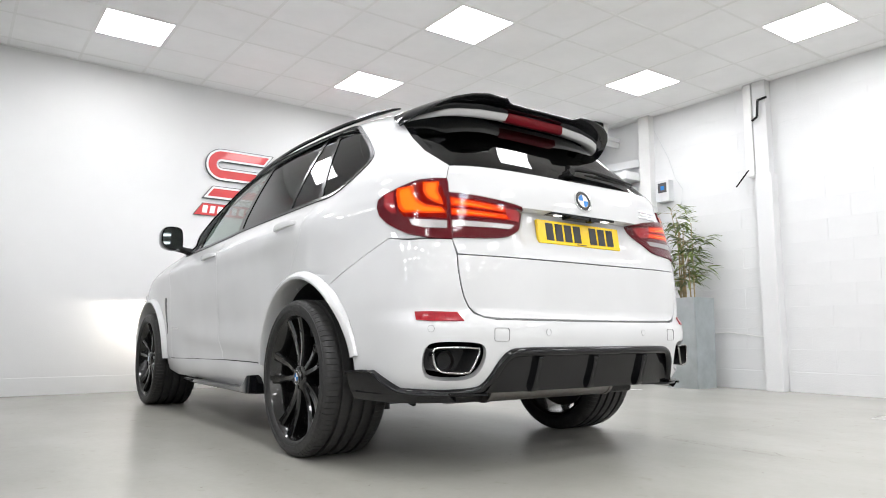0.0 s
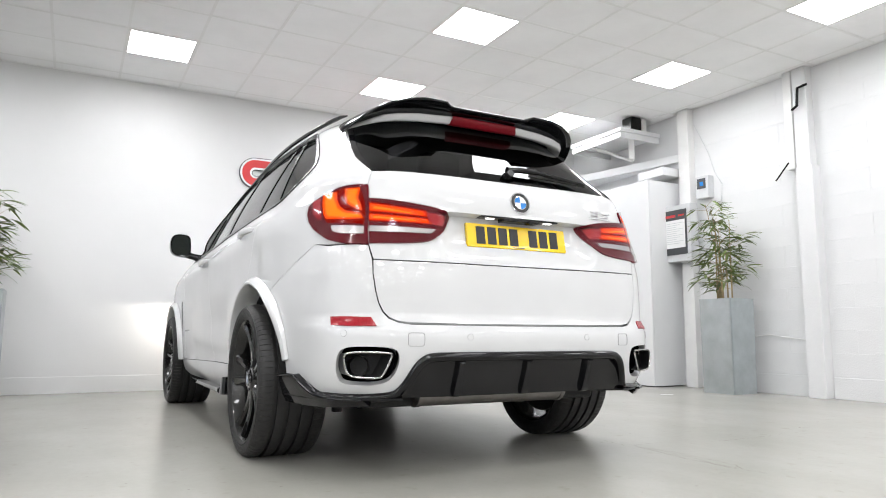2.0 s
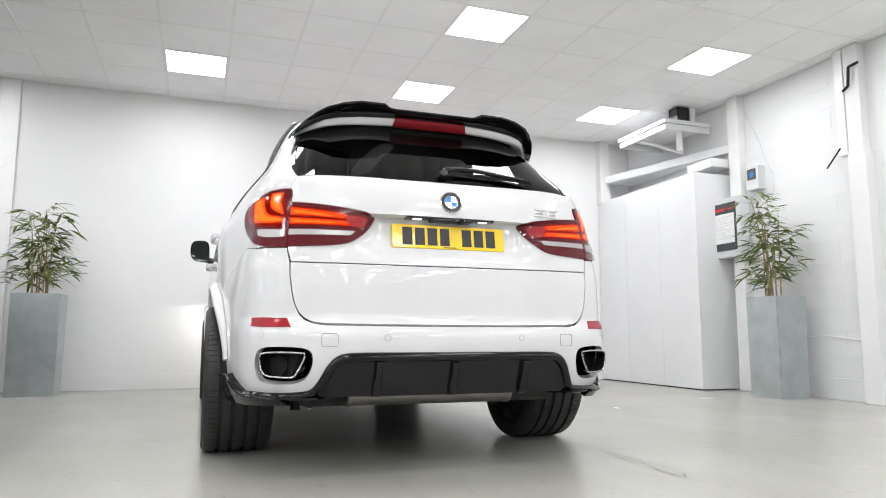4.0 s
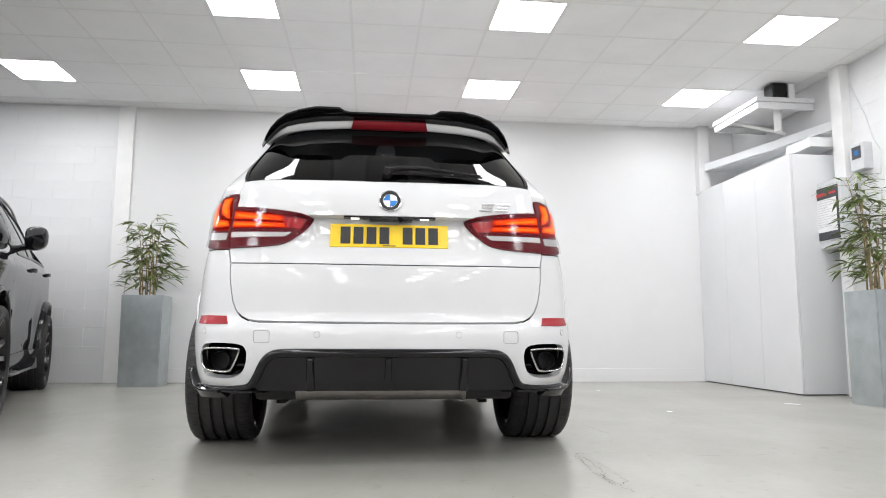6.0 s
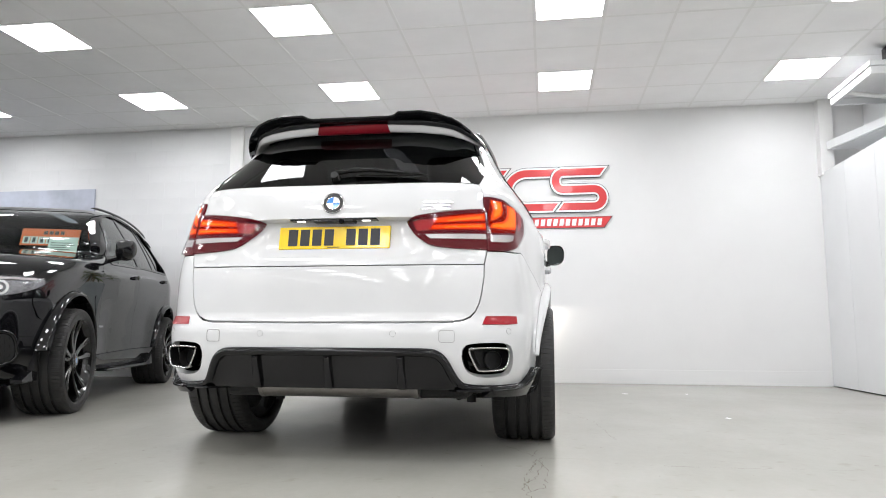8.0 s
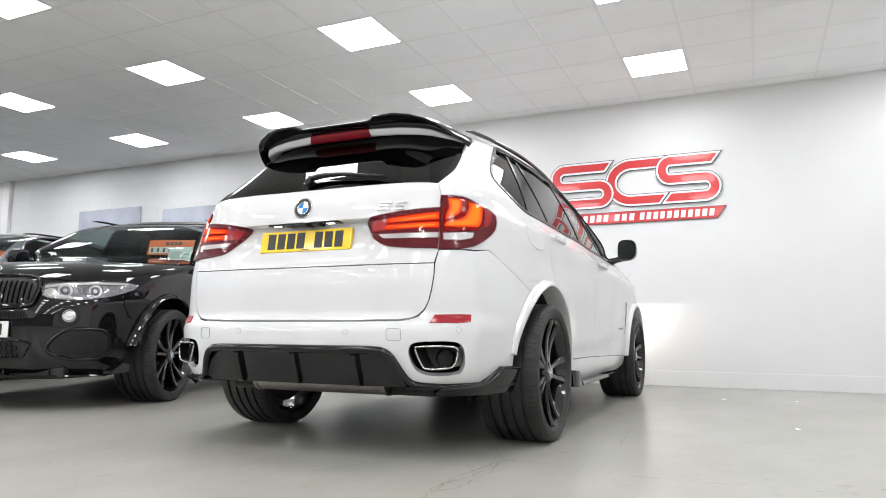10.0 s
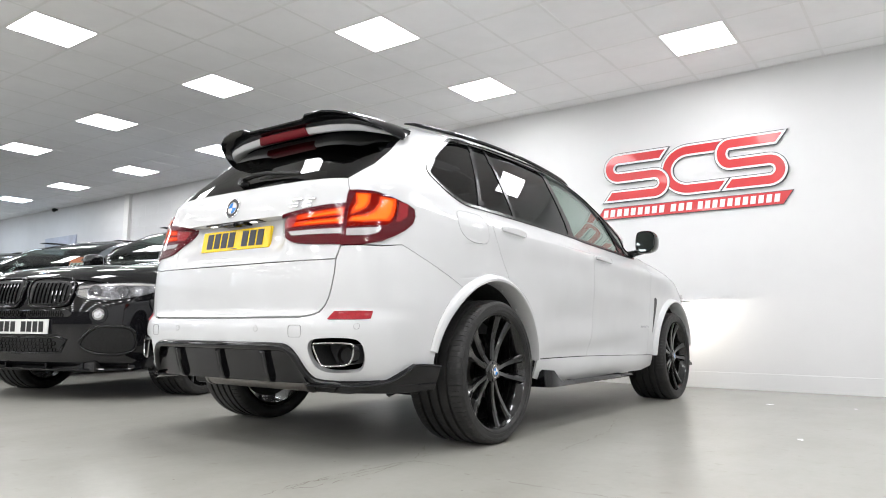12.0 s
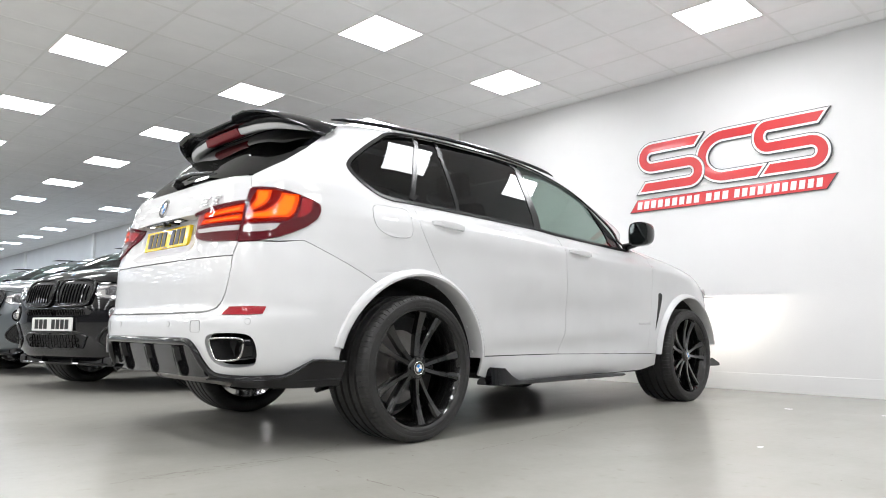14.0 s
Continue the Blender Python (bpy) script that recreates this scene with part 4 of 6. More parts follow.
    loft(bm, rings)
    bmesh.ops.recalc_face_normals(bm, faces=bm.faces[:])
    pair("corner_splitter", bm, GLOSS_BLACK, car)
    # side skirt blades
    bm = bmesh.new()
    rings = []
    for y, xo, z0, z1 in ((.555, .950, .243, .345), (.60, .965, .240, .342), (.66, .968, .238, .338), (.72, .965, .238, .295), (.80, .952, .236, .264), (1.0, .946, .236, .262), (1.6, .944, .236, .262), (1.98, .938, .238, .260), (2.02, .925, .242, .250)):
        rings.append([(.84, y, z0), (xo, y, z0), (xo + .004, y, z0 + .005), (xo - .003, y, z1 - .003), (xo - .012, y, z1), (.84, y, min(z1 - .004, .262))])
    loft(bm, rings)
    bmesh.ops.recalc_face_normals(bm, faces=bm.faces[:])
    pair("side_skirt", bm, GLOSS_BLACK, car, "glossy black side skirt blade")
    # canards at the front bumper
    bm = bmesh.new()
    loft(bm, [[(.84, y, z0), (.905, y, z0), (.905, y, z1), (.84, y, z1)] for y, z0, z1 in ((3.40, .26, .31), (3.48, .255, .325), (3.62, .255, .275))])
    bmesh.ops.recalc_face_normals(bm, faces=bm.faces[:])
    pair("front_canard", bm, GLOSS_BLACK, car)

    windows(car)
    tail_lamps(car, tailgate)
    rear_trim(car, tailgate)
    front_end(car, front_bumper)
    # mirrors, rails, vents
    for s in (1, -1):
        door_mirror(car, s)
        bm = bmesh.new()
        pts = []
        for y in np.linspace(-.33, 1.62, 28):
            zt = 1.680 + .022 * max(0.0, math.sin(math.pi * (y + .33) / 1.95)) ** .4
            pts.append((s * (.605 + .035 * math.sin(math.pi * (y + .33) / 1.95)), y, zt - float(drop(np.array(y), np.array(1.7))) + .006))
        tube(bm, pts, [.004, .009] + [.0115] * 24 + [.009, .004], 10)
        part("roof_rail", bm, GLOSS_BLACK, car, "gloss black roof rail", 50)
        slot = spline([(2.432, .560), (2.447, .60), (2.480, .68), (2.520, .79), (2.518, .832), (2.474, .834), (2.468, .78), (2.448, .66)], 4)
        bm = patch([[(q, z) for q, z in side(slot)]], out=.0025)
        lip(bm, 0, .006)
        part("wing_vent", bm if s > 0 else mirror_x(bm), GLOSS_BLACK, wings[0 if s > 0 else 1], "black air vent behind the wheel")
        bm = bmesh.new()
        for k in range(6):
            p = body(*[np.array(v) for v in on_side(2.21 + k * .026, .603)])
            box(bm, float(p[0]) * s - .002, float(p[0]) * s + .003, 2.21 + k * .026, 2.21 + k * .026 + .019, .597, .612)
        part("model_script", bm, CHROME, car)
    underside(car)
    cabin(car)
    tyre, rim, spokes, cap, disc, caliper, shield = wheel_meshes()
    hubs = None
    for x, y, turn, rz in ((.838, -.018, -18, 0), (-.838, -.018, 11, 180), (.836, 2.897, -12, 0), (-.836, 2.897, 0, 180)):
        m = pose(x, y, .362, 0, 0, rz) @ pose(0, 0, 0, turn)
        if hubs is None:
            hubs = [part("wheel", rim, RIM_BLACK, car, "gloss black double-spoke alloy wheel", 40)]
            hubs += [part("tyre", tyre, RUBBER, hubs[0], "black road tyre", 40), part("centre_cap", cap, BADGE, hubs[0], smooth=40),
                     part("brake_disc", disc, DISC_STEEL, hubs[0], smooth=40), part("brake_caliper", caliper, MATT_BLACK, hubs[0]), part("brake_shield", shield, MATT_BLACK, hubs[0], smooth=40)]
            for sb in spokes:
                part("spoke", sb, RIM_BLACK, hubs[0], smooth=40)
            hubs[0].matrix_basis = m
        else:
            copy_thing(hubs[0], m)
    return car


def door_handle(door, s, y0, y1, z):
    bm = bmesh.new()
    rings = []
    for i in range(15):
        t = i / 14
        y = y0 + (y1 - y0) * t
        p = body(*[np.array(v) for v in on_side(y, z - .012 * t)])
        lift = .006 + .034 * max(0.0, math.sin(math.pi * t)) ** .35
        h = .010 + .010 * max(0.0, math.sin(math.pi * t)) ** .5
        zc = float(p[2])
        x = float(p[0])
        rings.append([(s * (x + lift - .016), y, zc - h), (s * (x + lift - .002), y, zc - h * .8), (s * (x + lift), y, zc), (s * (x + lift - .003), y, zc + h * .8), (s * (x + lift - .016), y, zc + h)])
    loft(bm, rings)
    bmesh.ops.recalc_face_normals(bm, faces=bm.faces[:])
    part("door_handle", bm, WHITE_PAINT, door, smooth=50)


def exhaust_tip(parent, s):
    """A chrome trapezoid tail pipe."""
    outline = spline([(.628, .500), (.650, .511), (.72, .514), (.785, .511), (.803, .497), (.797, .445), (.776, .419), (.72, .412), (.682, .412), (.660, .424)], 4)
    c = (.716, .463)
    def ring(k, d):
        """The outline scaled by k, d metres behind its slanted face."""
        return [(s * (c[0] + (x - c[0]) * k), -.972 + .42 * (x - .631) + d, c[1] + (z - c[1]) * k) for x, z in outline]
    bm = bmesh.new()
    loop = [Vector(p) for p in ring(.965, .006)]
    rings = []
    for i, p in enumerate(loop):
        d = (loop[(i + 1) % len(loop)] - loop[i - 1]).normalized()
        q = d.to_track_quat("Z", "Y")
        rings.append([p + q @ Vector((.0042 * math.cos(a), .0042 * math.sin(a), 0)) for a in (2 * math.pi * k / 10 for k in range(10))])
    loft(bm, rings + rings[:1], True, False)
    bmesh.ops.remove_doubles(bm, verts=bm.verts[:], dist=1e-5)
    bmesh.ops.recalc_face_normals(bm, faces=bm.faces[:])
    tip = part("exhaust_tip", bm, WORN_CHROME, parent, "chrome trapezoid exhaust tip", 40)
    bm = bmesh.new()
    loft(bm, [ring(.985, .010), ring(.97, .09)], True, False)
    bmesh.ops.recalc_face_normals(bm, faces=bm.faces[:])
    part("exhaust_sleeve", bm, GLOSS_BLACK, tip, smooth=40)
    bm = bmesh.new()
    loft(bm, [ring(.945, .012), ring(.90, .07), ring(.86, .10)], True, False)
    bm.faces.new([bm.verts.new(p) for p in ring(.86, .10)])
    bmesh.ops.recalc_face_normals(bm, faces=bm.faces[:])
    part("exhaust_bore", bm, MATT_BLACK, tip, smooth=40)
    bm = bmesh.new()
    mid = [Vector((s * .722, -.78, .455)), Vector((s * .726, -.87, .458))]
    tube(bm, mid, [.036, .040], 24, False)
    part("outlet_pipe", bm, DISC_STEEL, tip, smooth=50)


def even(bm, sheet):
    """Lay a side pane on one gently curved sheet, fitted to the points of the whole window band."""
    bow = lambda p: -.28 * (p[:, 2] - 1.4) ** 2 - .03 * p[:, 1] ** 2
    line = lambda p: np.stack([np.ones(len(p)), p[:, 1], p[:, 2]], 1)
    k = np.linalg.lstsq(line(sheet), sheet[:, 0] - bow(sheet), rcond=None)[0]
    sink = float(np.percentile(line(sheet) @ k + bow(sheet) - sheet[:, 0], 90))
    p = np.array([tuple(v.co) for v in bm.verts])
    for v, a in zip(bm.verts, line(p) @ k + bow(p) - max(0.0, sink)):
        v.co.x = a
    return bm


def windows(car):
    dlo = DLO_TOP + [p for p in BELT[1:] if p[0] < 2.10]
    lines = {"c1": ((.005, 1.21), (.235, 1.66)), "c2": ((.036, 1.21), (.272, 1.67)), "d1": ((.352, 1.20), (.392, 1.67)), "d2": ((.380, 1.20), (.420, 1.67)),
             "b1": ((1.030, 1.18), (1.100, 1.68)), "b2": ((1.100, 1.17), (1.145, 1.68)), "a1": ((1.945, 1.10), (1.835, 1.42))}
    left = lambda p, k: half_plane(p, *lines[k], 1)
    right = lambda p, k: half_plane(p, *lines[k], -1)
    panes = (("quarter_window", left(dlo, "c1"), DARK_GLASS), ("rear_vent_window", left(right(dlo, "c2"), "d1"), DARK_GLASS),
             ("rear_side_window", left(right(dlo, "d2"), "b1"), DARK_GLASS), ("front_side_window", left(right(dlo, "b2"), "a1"), CLEAR_GLASS))
    whole = patch([side(dense(dlo, .04))], out=-.010)
    band = np.array([tuple(v.co) for v in whole.verts])
    whole.free()
    for name, poly, mat in panes:
        bm = even(patch([side(dense(poly, .04))], out=-.010), band)
        for o in pair(name, bm, mat, car):
            o.visible_shadow = False
    posts = (left(right(dlo, "c1"), "c2"), left(right(dlo, "d1"), "d2"), left(right(dlo, "b1"), "b2"), right(dlo, "a1"))
    for poly in posts:
        bm = even(patch([side(dense(poly, .04))], out=-.010), band)
        for v in bm.verts:
            v.co.x += .005
        pair("window_post", lip(bm, 0, .012), SHADOW_TRIM, car)
    frame = dlo + dlo[:1]
    pair("window_trim", strip_on(dense(frame, .03, False), .024, -.001, .006), SHADOW_TRIM, car, smooth=50)
    screen = [(3, 1.672), (2.75, 1.670), (2.6, 1.665), (2.465, 1.648), (2.425, 1.60), (2.405, 1.4), (2.385, 1.25), (2.37, 1.205), (2.6, 1.20), (2.8, 1.20), (3, 1.20)]
    part("windscreen", patch([dense(screen, .03)], out=-.004, mirror=6), CLEAR_GLASS, car, smooth=40).visible_shadow = False
    # black rear window and the black fins beside it
    back = [(0, 1.272)] + rear([(.2, 1.272), (.4, 1.273), (.6, 1.274), (.672, 1.274)]) + GLASS_EDGE + [(.55, 1.662), (.45, 1.666), (.2, 1.670), (0, 1.670)]
    pane = [(q * .93, z) for q, z in back]
    rw = part("rear_window", patch([dense(pane, .03)], out=-.004, mirror=0), DARK_GLASS, car, "black privacy-glass rear window", 40)
    rw.visible_shadow = False
    fin = [(q, z) for q, z in back[4:-3]] + [(q * .93, z) for q, z in back[4:-3]][::-1]
    pair("rear_window_fin", lip(patch([dense(fin, .02)], out=.0005), 0, .01), GLOSS_BLACK, car)


def tail_lamps(car, tailgate):
    inner = spline([(.694, 1.140), (.60, 1.132), (.45, 1.112), (.365, 1.095), (.340, 1.083), (.362, 1.045), (.405, .998), (.46, .964), (.54, .952), (.62, .948), (.701, .9465)], 3, False)
    outer_q = rear([(.703, .943), (.697, 1.06), (.688, 1.203)]) + [on_rear(.72, 1.206)] + [(0.496, 1.205), (0.555, 1.204), (0.614, 1.193), (0.679, 1.175), (0.737, 1.154), (0.769, 1.135), (0.776, 1.101), (0.767, 1.061), (0.733, 1.023), (0.681, 0.994), (0.611, 0.967), (0.529, 0.952), (0.464, 0.944)]
    bars_in = [[(.686, 1.112), (.480, 1.084), (.478, 1.070), (.688, 1.086)], [(.690, 1.066), (.465, 1.052), (.462, 1.040), (.692, 1.046)]]
    dim_in = [[(.470, 1.083), (.375, 1.078), (.400, 1.030), (.455, 1.034)]]
    silver_in = [[(.695, 1.018), (.430, 1.013), (.455, .994), (.698, .994)]]
    arms = [[(.457, 1.186), (.536, 1.186), (.529, 1.144), (.505, 1.116), (.463, 1.096), (.425, 1.084), (.437, 1.114), (.458, 1.142)],
            [(.412, 1.050), (.430, 1.073), (.505, 1.085), (.548, 1.108), (.580, 1.147), (.586, 1.174), (.672, 1.171), (.673, 1.145), (.660, 1.088), (.635, 1.062), (.494, 1.049)]]
    cores = [[(.468, 1.178), (.520, 1.178), (.515, 1.146), (.494, 1.121), (.452, 1.100), (.447, 1.112), (.468, 1.140)],
             [(.425, 1.055), (.437, 1.066), (.510, 1.076), (.558, 1.098), (.592, 1.143), (.602, 1.163), (.654, 1.161), (.654, 1.142), (.641, 1.096), (.620, 1.071), (.500, 1.056)]]
    halo = [(0.406, 1.066), (0.418, 1.116), (0.459, 1.191), (0.544, 1.193), (0.615, 1.178), (0.681, 1.173), (0.678, 1.119), (0.658, 1.066), (0.63, 1.043), (0.406, 1.026)]
    dim_out = [[(0.69, 1.159), (0.735, 1.151), (0.735, 1.096), (0.702, 1.066), (0.675, 1.064), (0.687, 1.109)]]
    silver_out = [[(0.404, 1.015), (0.595, 1.027), (0.577, 1.002), (0.508, 0.987), (0.404, 0.984)]]
    for s, side_name in ((1, "right"), (-1, "left")):
        def make(name, polys, out, mat, parent, label="", deep=.004):
            polys = [[(s * q, z) for q, z in p] for p in polys]
            return part(name, lip(patch([dense(p, .02) for p in polys], out=out), 0, deep), mat, parent, label, 35)
        gate_lamp = make("tailgate_lamp", [rear(dense(inner, .03))], .008, LAMP_RED, car, "dark red lit tail lamp", .012)
        # glowing patch and bar edges paint the red halo round the bars
        make("bar_glow", [rear(dense([(.692, 1.124), (.470, 1.094), (.452, 1.032), (.694, 1.036)], .03))], .009, LAMP_GLOW_FAINT, gate_lamp)
        for b in bars_in:
            make("light_bar_edge", [rear(dense([(b[0][0] + .004, b[0][1] + .005), (b[1][0] - .014, b[1][1] + .004), (b[2][0] - .014, b[2][1] - .005), (b[3][0] + .004, b[3][1] - .005)], .03))], .0105, LAMP_GLOW_DIM, gate_lamp)
            make("light_bar", [rear(dense(b, .03))], .012, LAMP_GLOW, gate_lamp, "glowing orange-red light bar")
            core = [(b[0][0] - .012, .6 * b[0][1] + .4 * b[3][1]), (b[1][0] + .05, .6 * b[1][1] + .4 * b[2][1]), (b[2][0] + .05, .25 * b[1][1] + .75 * b[2][1]), (b[3][0] - .012, .2 * b[0][1] + .8 * b[3][1])]
            make("light_core", [rear(dense(core, .03))], .0132, LAMP_CORE, gate_lamp)
        make("inner_light_block", [rear(dense(dim_in[0], .03))], .0105, LAMP_RED_LIGHT, gate_lamp)
        make("silver_strip", [rear(dense(silver_in[0], .03))], .0105, LAMP_SILVER, gate_lamp)
        make("lamp_lens", [rear(dense(inner, .03))], .016, LENS_CLEAR, gate_lamp).visible_shadow = False
        corner = make("tail_lamp", [outer_q], .008, LAMP_RED, car, "dark red lit corner tail lamp", .014)
        # halo of the arms, painted as a faintly glowing patch
        make("arm_glow", [halo], .0090, LAMP_GLOW_FAINT, corner)
        for b in arms:
            make("light_arm", [b], .012, LAMP_GLOW, corner, "glowing orange-red light arm")
        for b in cores:
            make("light_core", [b], .0132, LAMP_CORE, corner)
        make("outer_light_block", [dim_out[0]], .0105, LAMP_RED_LIGHT, corner)
        make("silver_strip", [silver_out[0]], .0105, LAMP_SILVER, corner)
        make("lamp_lens", [outer_q], .016, LENS_CLEAR, corner).visible_shadow = False


def rear_trim(car, tailgate):
    """Spoiler, white visor, brake lamp, plate, badges, handle strip and wiper of the tailgate."""
    # white visor over the rear window, drawn out to thin tips at the sides
    st = [(0, -.640, 1.627, -.626, 1.592), (.2, -.637, 1.626, -.623, 1.592), (.35, -.624, 1.620, -.610, 1.587), (.45, -.604, 1.611, -.591, 1.580), (.51, -.580, 1.602, -.568, 1.574),
          (.545, -.548, 1.592, -.537, 1.569), (.585, -.478, 1.584, -.470, 1.568), (.620, -.420, 1.572, -.416, 1.562), (.635, -.390, 1.565, -.388, 1.560)]
    def mirror_rows(rows):
        return [(-a[0], *a[1:]) for a in rows[::-1]] + rows[1:]
    bm = bmesh.new()
    loft(bm, [[(x * .97, y + .10, zt + .012), (x, y + .02, zt + .006), (x, y + .004, zt + .002), (x, y, zt - .003), (x, v - .003, zb + .004), (x, v + .004, zb), (x * .97, v + .05, zb + .010)] for x, y, zt, v, zb in mirror_rows(st)])
    bmesh.ops.recalc_face_normals(bm, faces=bm.faces[:])
    visor = part("spoiler_base", bm, WHITE_PAINT, car, "white visor above the rear window", 45)
    bm = bmesh.new()
    rows = []
    for x in np.linspace(-.190, .190, 15):
        rows.append([(x * .94, -.630, 1.629), (x * .94, -.6445, 1.628), (x * .95, -.647, 1.623), (x, -.632, 1.5915), (x, -.624, 1.5885), (x, -.600, 1.592)])
    loft(bm, rows)
    bmesh.ops.recalc_face_normals(bm, faces=bm.faces[:])
    part("high_brake_lamp", bm, BRAKE_RED, visor, "unlit dark red brake lamp", 45)
    # black spoiler
    tr = [(0, -.690, 1.657), (.20, -.692, 1.656), (.222, -.697, 1.659), (.248, -.712, 1.670), (.36, -.706, 1.672), (.44, -.690, 1.661), (.51, -.658, 1.644), (.555, -.620, 1.624), (.595, -.565, 1.601), (.625, -.505, 1.577), (.645, -.445, 1.556), (.655, -.405, 1.546)]
    le = [(0, -.300, 1.692), (.20, -.300, 1.692), (.222, -.300, 1.691), (.248, -.298, 1.690), (.36, -.296, 1.684), (.44, -.292, 1.676), (.51, -.288, 1.662), (.555, -.284, 1.650), (.595, -.290, 1.636), (.630, -.310, 1.612), (.650, -.345, 1.582), (.657, -.385, 1.556)]
    vs = np.array(st)
    rows = []
    for (x, y, z), (u, v, w) in zip(tr, le):
        ring = []
        n = 10
        for i in range(n + 1):
            t = i / n
            yy, zz = v + (y - v) * t, w + (z - w) * t + .020 * math.sin(math.pi * t) * min(1.0, (.66 - x) / .25)
            ring.append((u + (x - u) * t + .006 * math.sin(math.pi * t) * (x > .5), yy, zz))
        vy, vz = (float(np.interp(x, vs[:, 0], vs[:, k])) for k in (1, 2))
        ring.append((x, y - .002, z - .005))
        ring.append((x, y + .003, z - .011))
        ring.append((x * .995, y * .5 + vy * .5, (z - .011) * .5 + vz * .5 + .004))
        ring.append((x * .99, vy + .012, vz + .003))
        ring.append((u * .985, v, w - .014 * min(1.0, (.68 - x) / .2)))
        rows.append(ring)
    full = [[(-p[0], p[1], p[2]) for p in r] for r in rows[::-1]] + rows[1:]
    bm = bmesh.new()
    loft(bm, full)
    bmesh.ops.recalc_face_normals(bm, faces=bm.faces[:])
    part("roof_spoiler", bm, GLOSS_BLACK, car, "glossy black two-step roof spoiler", 65)
    # number plate
    bm = bmesh.new()
    yp = float(REAR(np.array(1.01))) + .043
    box(bm, -.264, .264, yp - .006, yp + .012, .957, 1.064, bevel=.003)
    tilt = Matrix.Translation((0, yp, 1.01)) @ Matrix.Rotation(radians(-9), 4, "X") @ Matrix.Translation((0, -yp, -1.01))
    for v in bm.verts:
        v.co = tilt @ v.co
    plate = part("number_plate", bm, PLATE_YELLOW, car, "yellow rear number plate with dark bars")
    plate_bars(plate, -.225, .225, .972, 1.050, yp - .006, 3, tilt)
    bm = bmesh.new()
    box(bm, -.03, .03, yp - .0075, yp - .006, .9625, .966, m=tilt)
    part("maker_line", bm, PRINT_BLACK, plate)
    # handle strip with two lamps and a camera
    bm = bmesh.new()
    box(bm, -.205, .205, -.945, -.885, 1.088, 1.096, bevel=.002)
    box(bm, -.09, .10, -.950, -.89, 1.078, 1.090, bevel=.003)
    strip = part("tailgate_handle", bm, SATIN_BLACK, car, "black handle strip above the plate")
    for x in (-.155, .155):
        bm = bmesh.new()
        box(bm, x - .019, x + .019, -.940, -.920, 1.083, 1.088, bevel=.002)
        part("plate_lamp", bm, PLATE_LAMP, strip, "lit plate lamp")
    bm = bmesh.new()
    cyl(bm, (.045, -.957, 1.080), (.045, -.92, 1.084), .012, n=20)
    part("reversing_camera", bm, GLOSS_BLACK, strip)
    # round badge, model badge as plain bars
    bm = roundel(.052, 0)
    y = float(REAR(np.array(1.168)))
    turn = Matrix.Translation((.0, y - .004, 1.168)) @ Matrix.Rotation(radians(-90), 4, "Z") @ Matrix.Rotation(radians(-14), 4, "Y")
    for v in bm.verts:
        v.co = turn @ v.co
    part("round_badge", bm, BADGE, tailgate, "round blue and white badge", 40)
    for dx, w, sl in ((.405, .062, .02), (.478, .062, .01)):
        for dz in (0, .016, .032):
            bm = bmesh.new()
            ww = w if dz != .016 else w * .7
            q, z = on_rear(dx + w / 2 + dz * .4, 1.135 + dz)
            p = body(np.array(q), np.array(z))
            box(bm, float(p[0]) - ww / 2, float(p[0]) + ww / 2, float(p[1]) - .006, float(p[1]) + .006, z - .004, z + .005, bevel=.001)
            part("badge_bar", bm, CHROME, tailgate, "chrome badge bar")
    # rear wiper
    bm = bmesh.new()
    sy = lambda z: float(REAR(np.array(z)))
    cyl(bm, (-.015, sy(1.312) + .01, 1.30), (-.015, sy(1.312) - .035, 1.315), .024, .018, 20)
    pts = [(-.02, 1.330), (.05, 1.343), (.16, 1.342), (.30, 1.322), (.42, 1.306)]
    tube(bm, [(x, sy(z) - .026 + .02 * x * x, z) for x, z in pts], [.017, .015, .011, .008, .005], 8)
    tube(bm, [(x, sy(z) - .012 + .03 * x * x, z) for x, z in [(.10, 1.316), (.2, 1.318), (.32, 1.313), (.43, 1.300)]], [.004, .009, .009, .004], 6)
    part("rear_wiper", bm, SATIN_BLACK, tailgate, smooth=50)


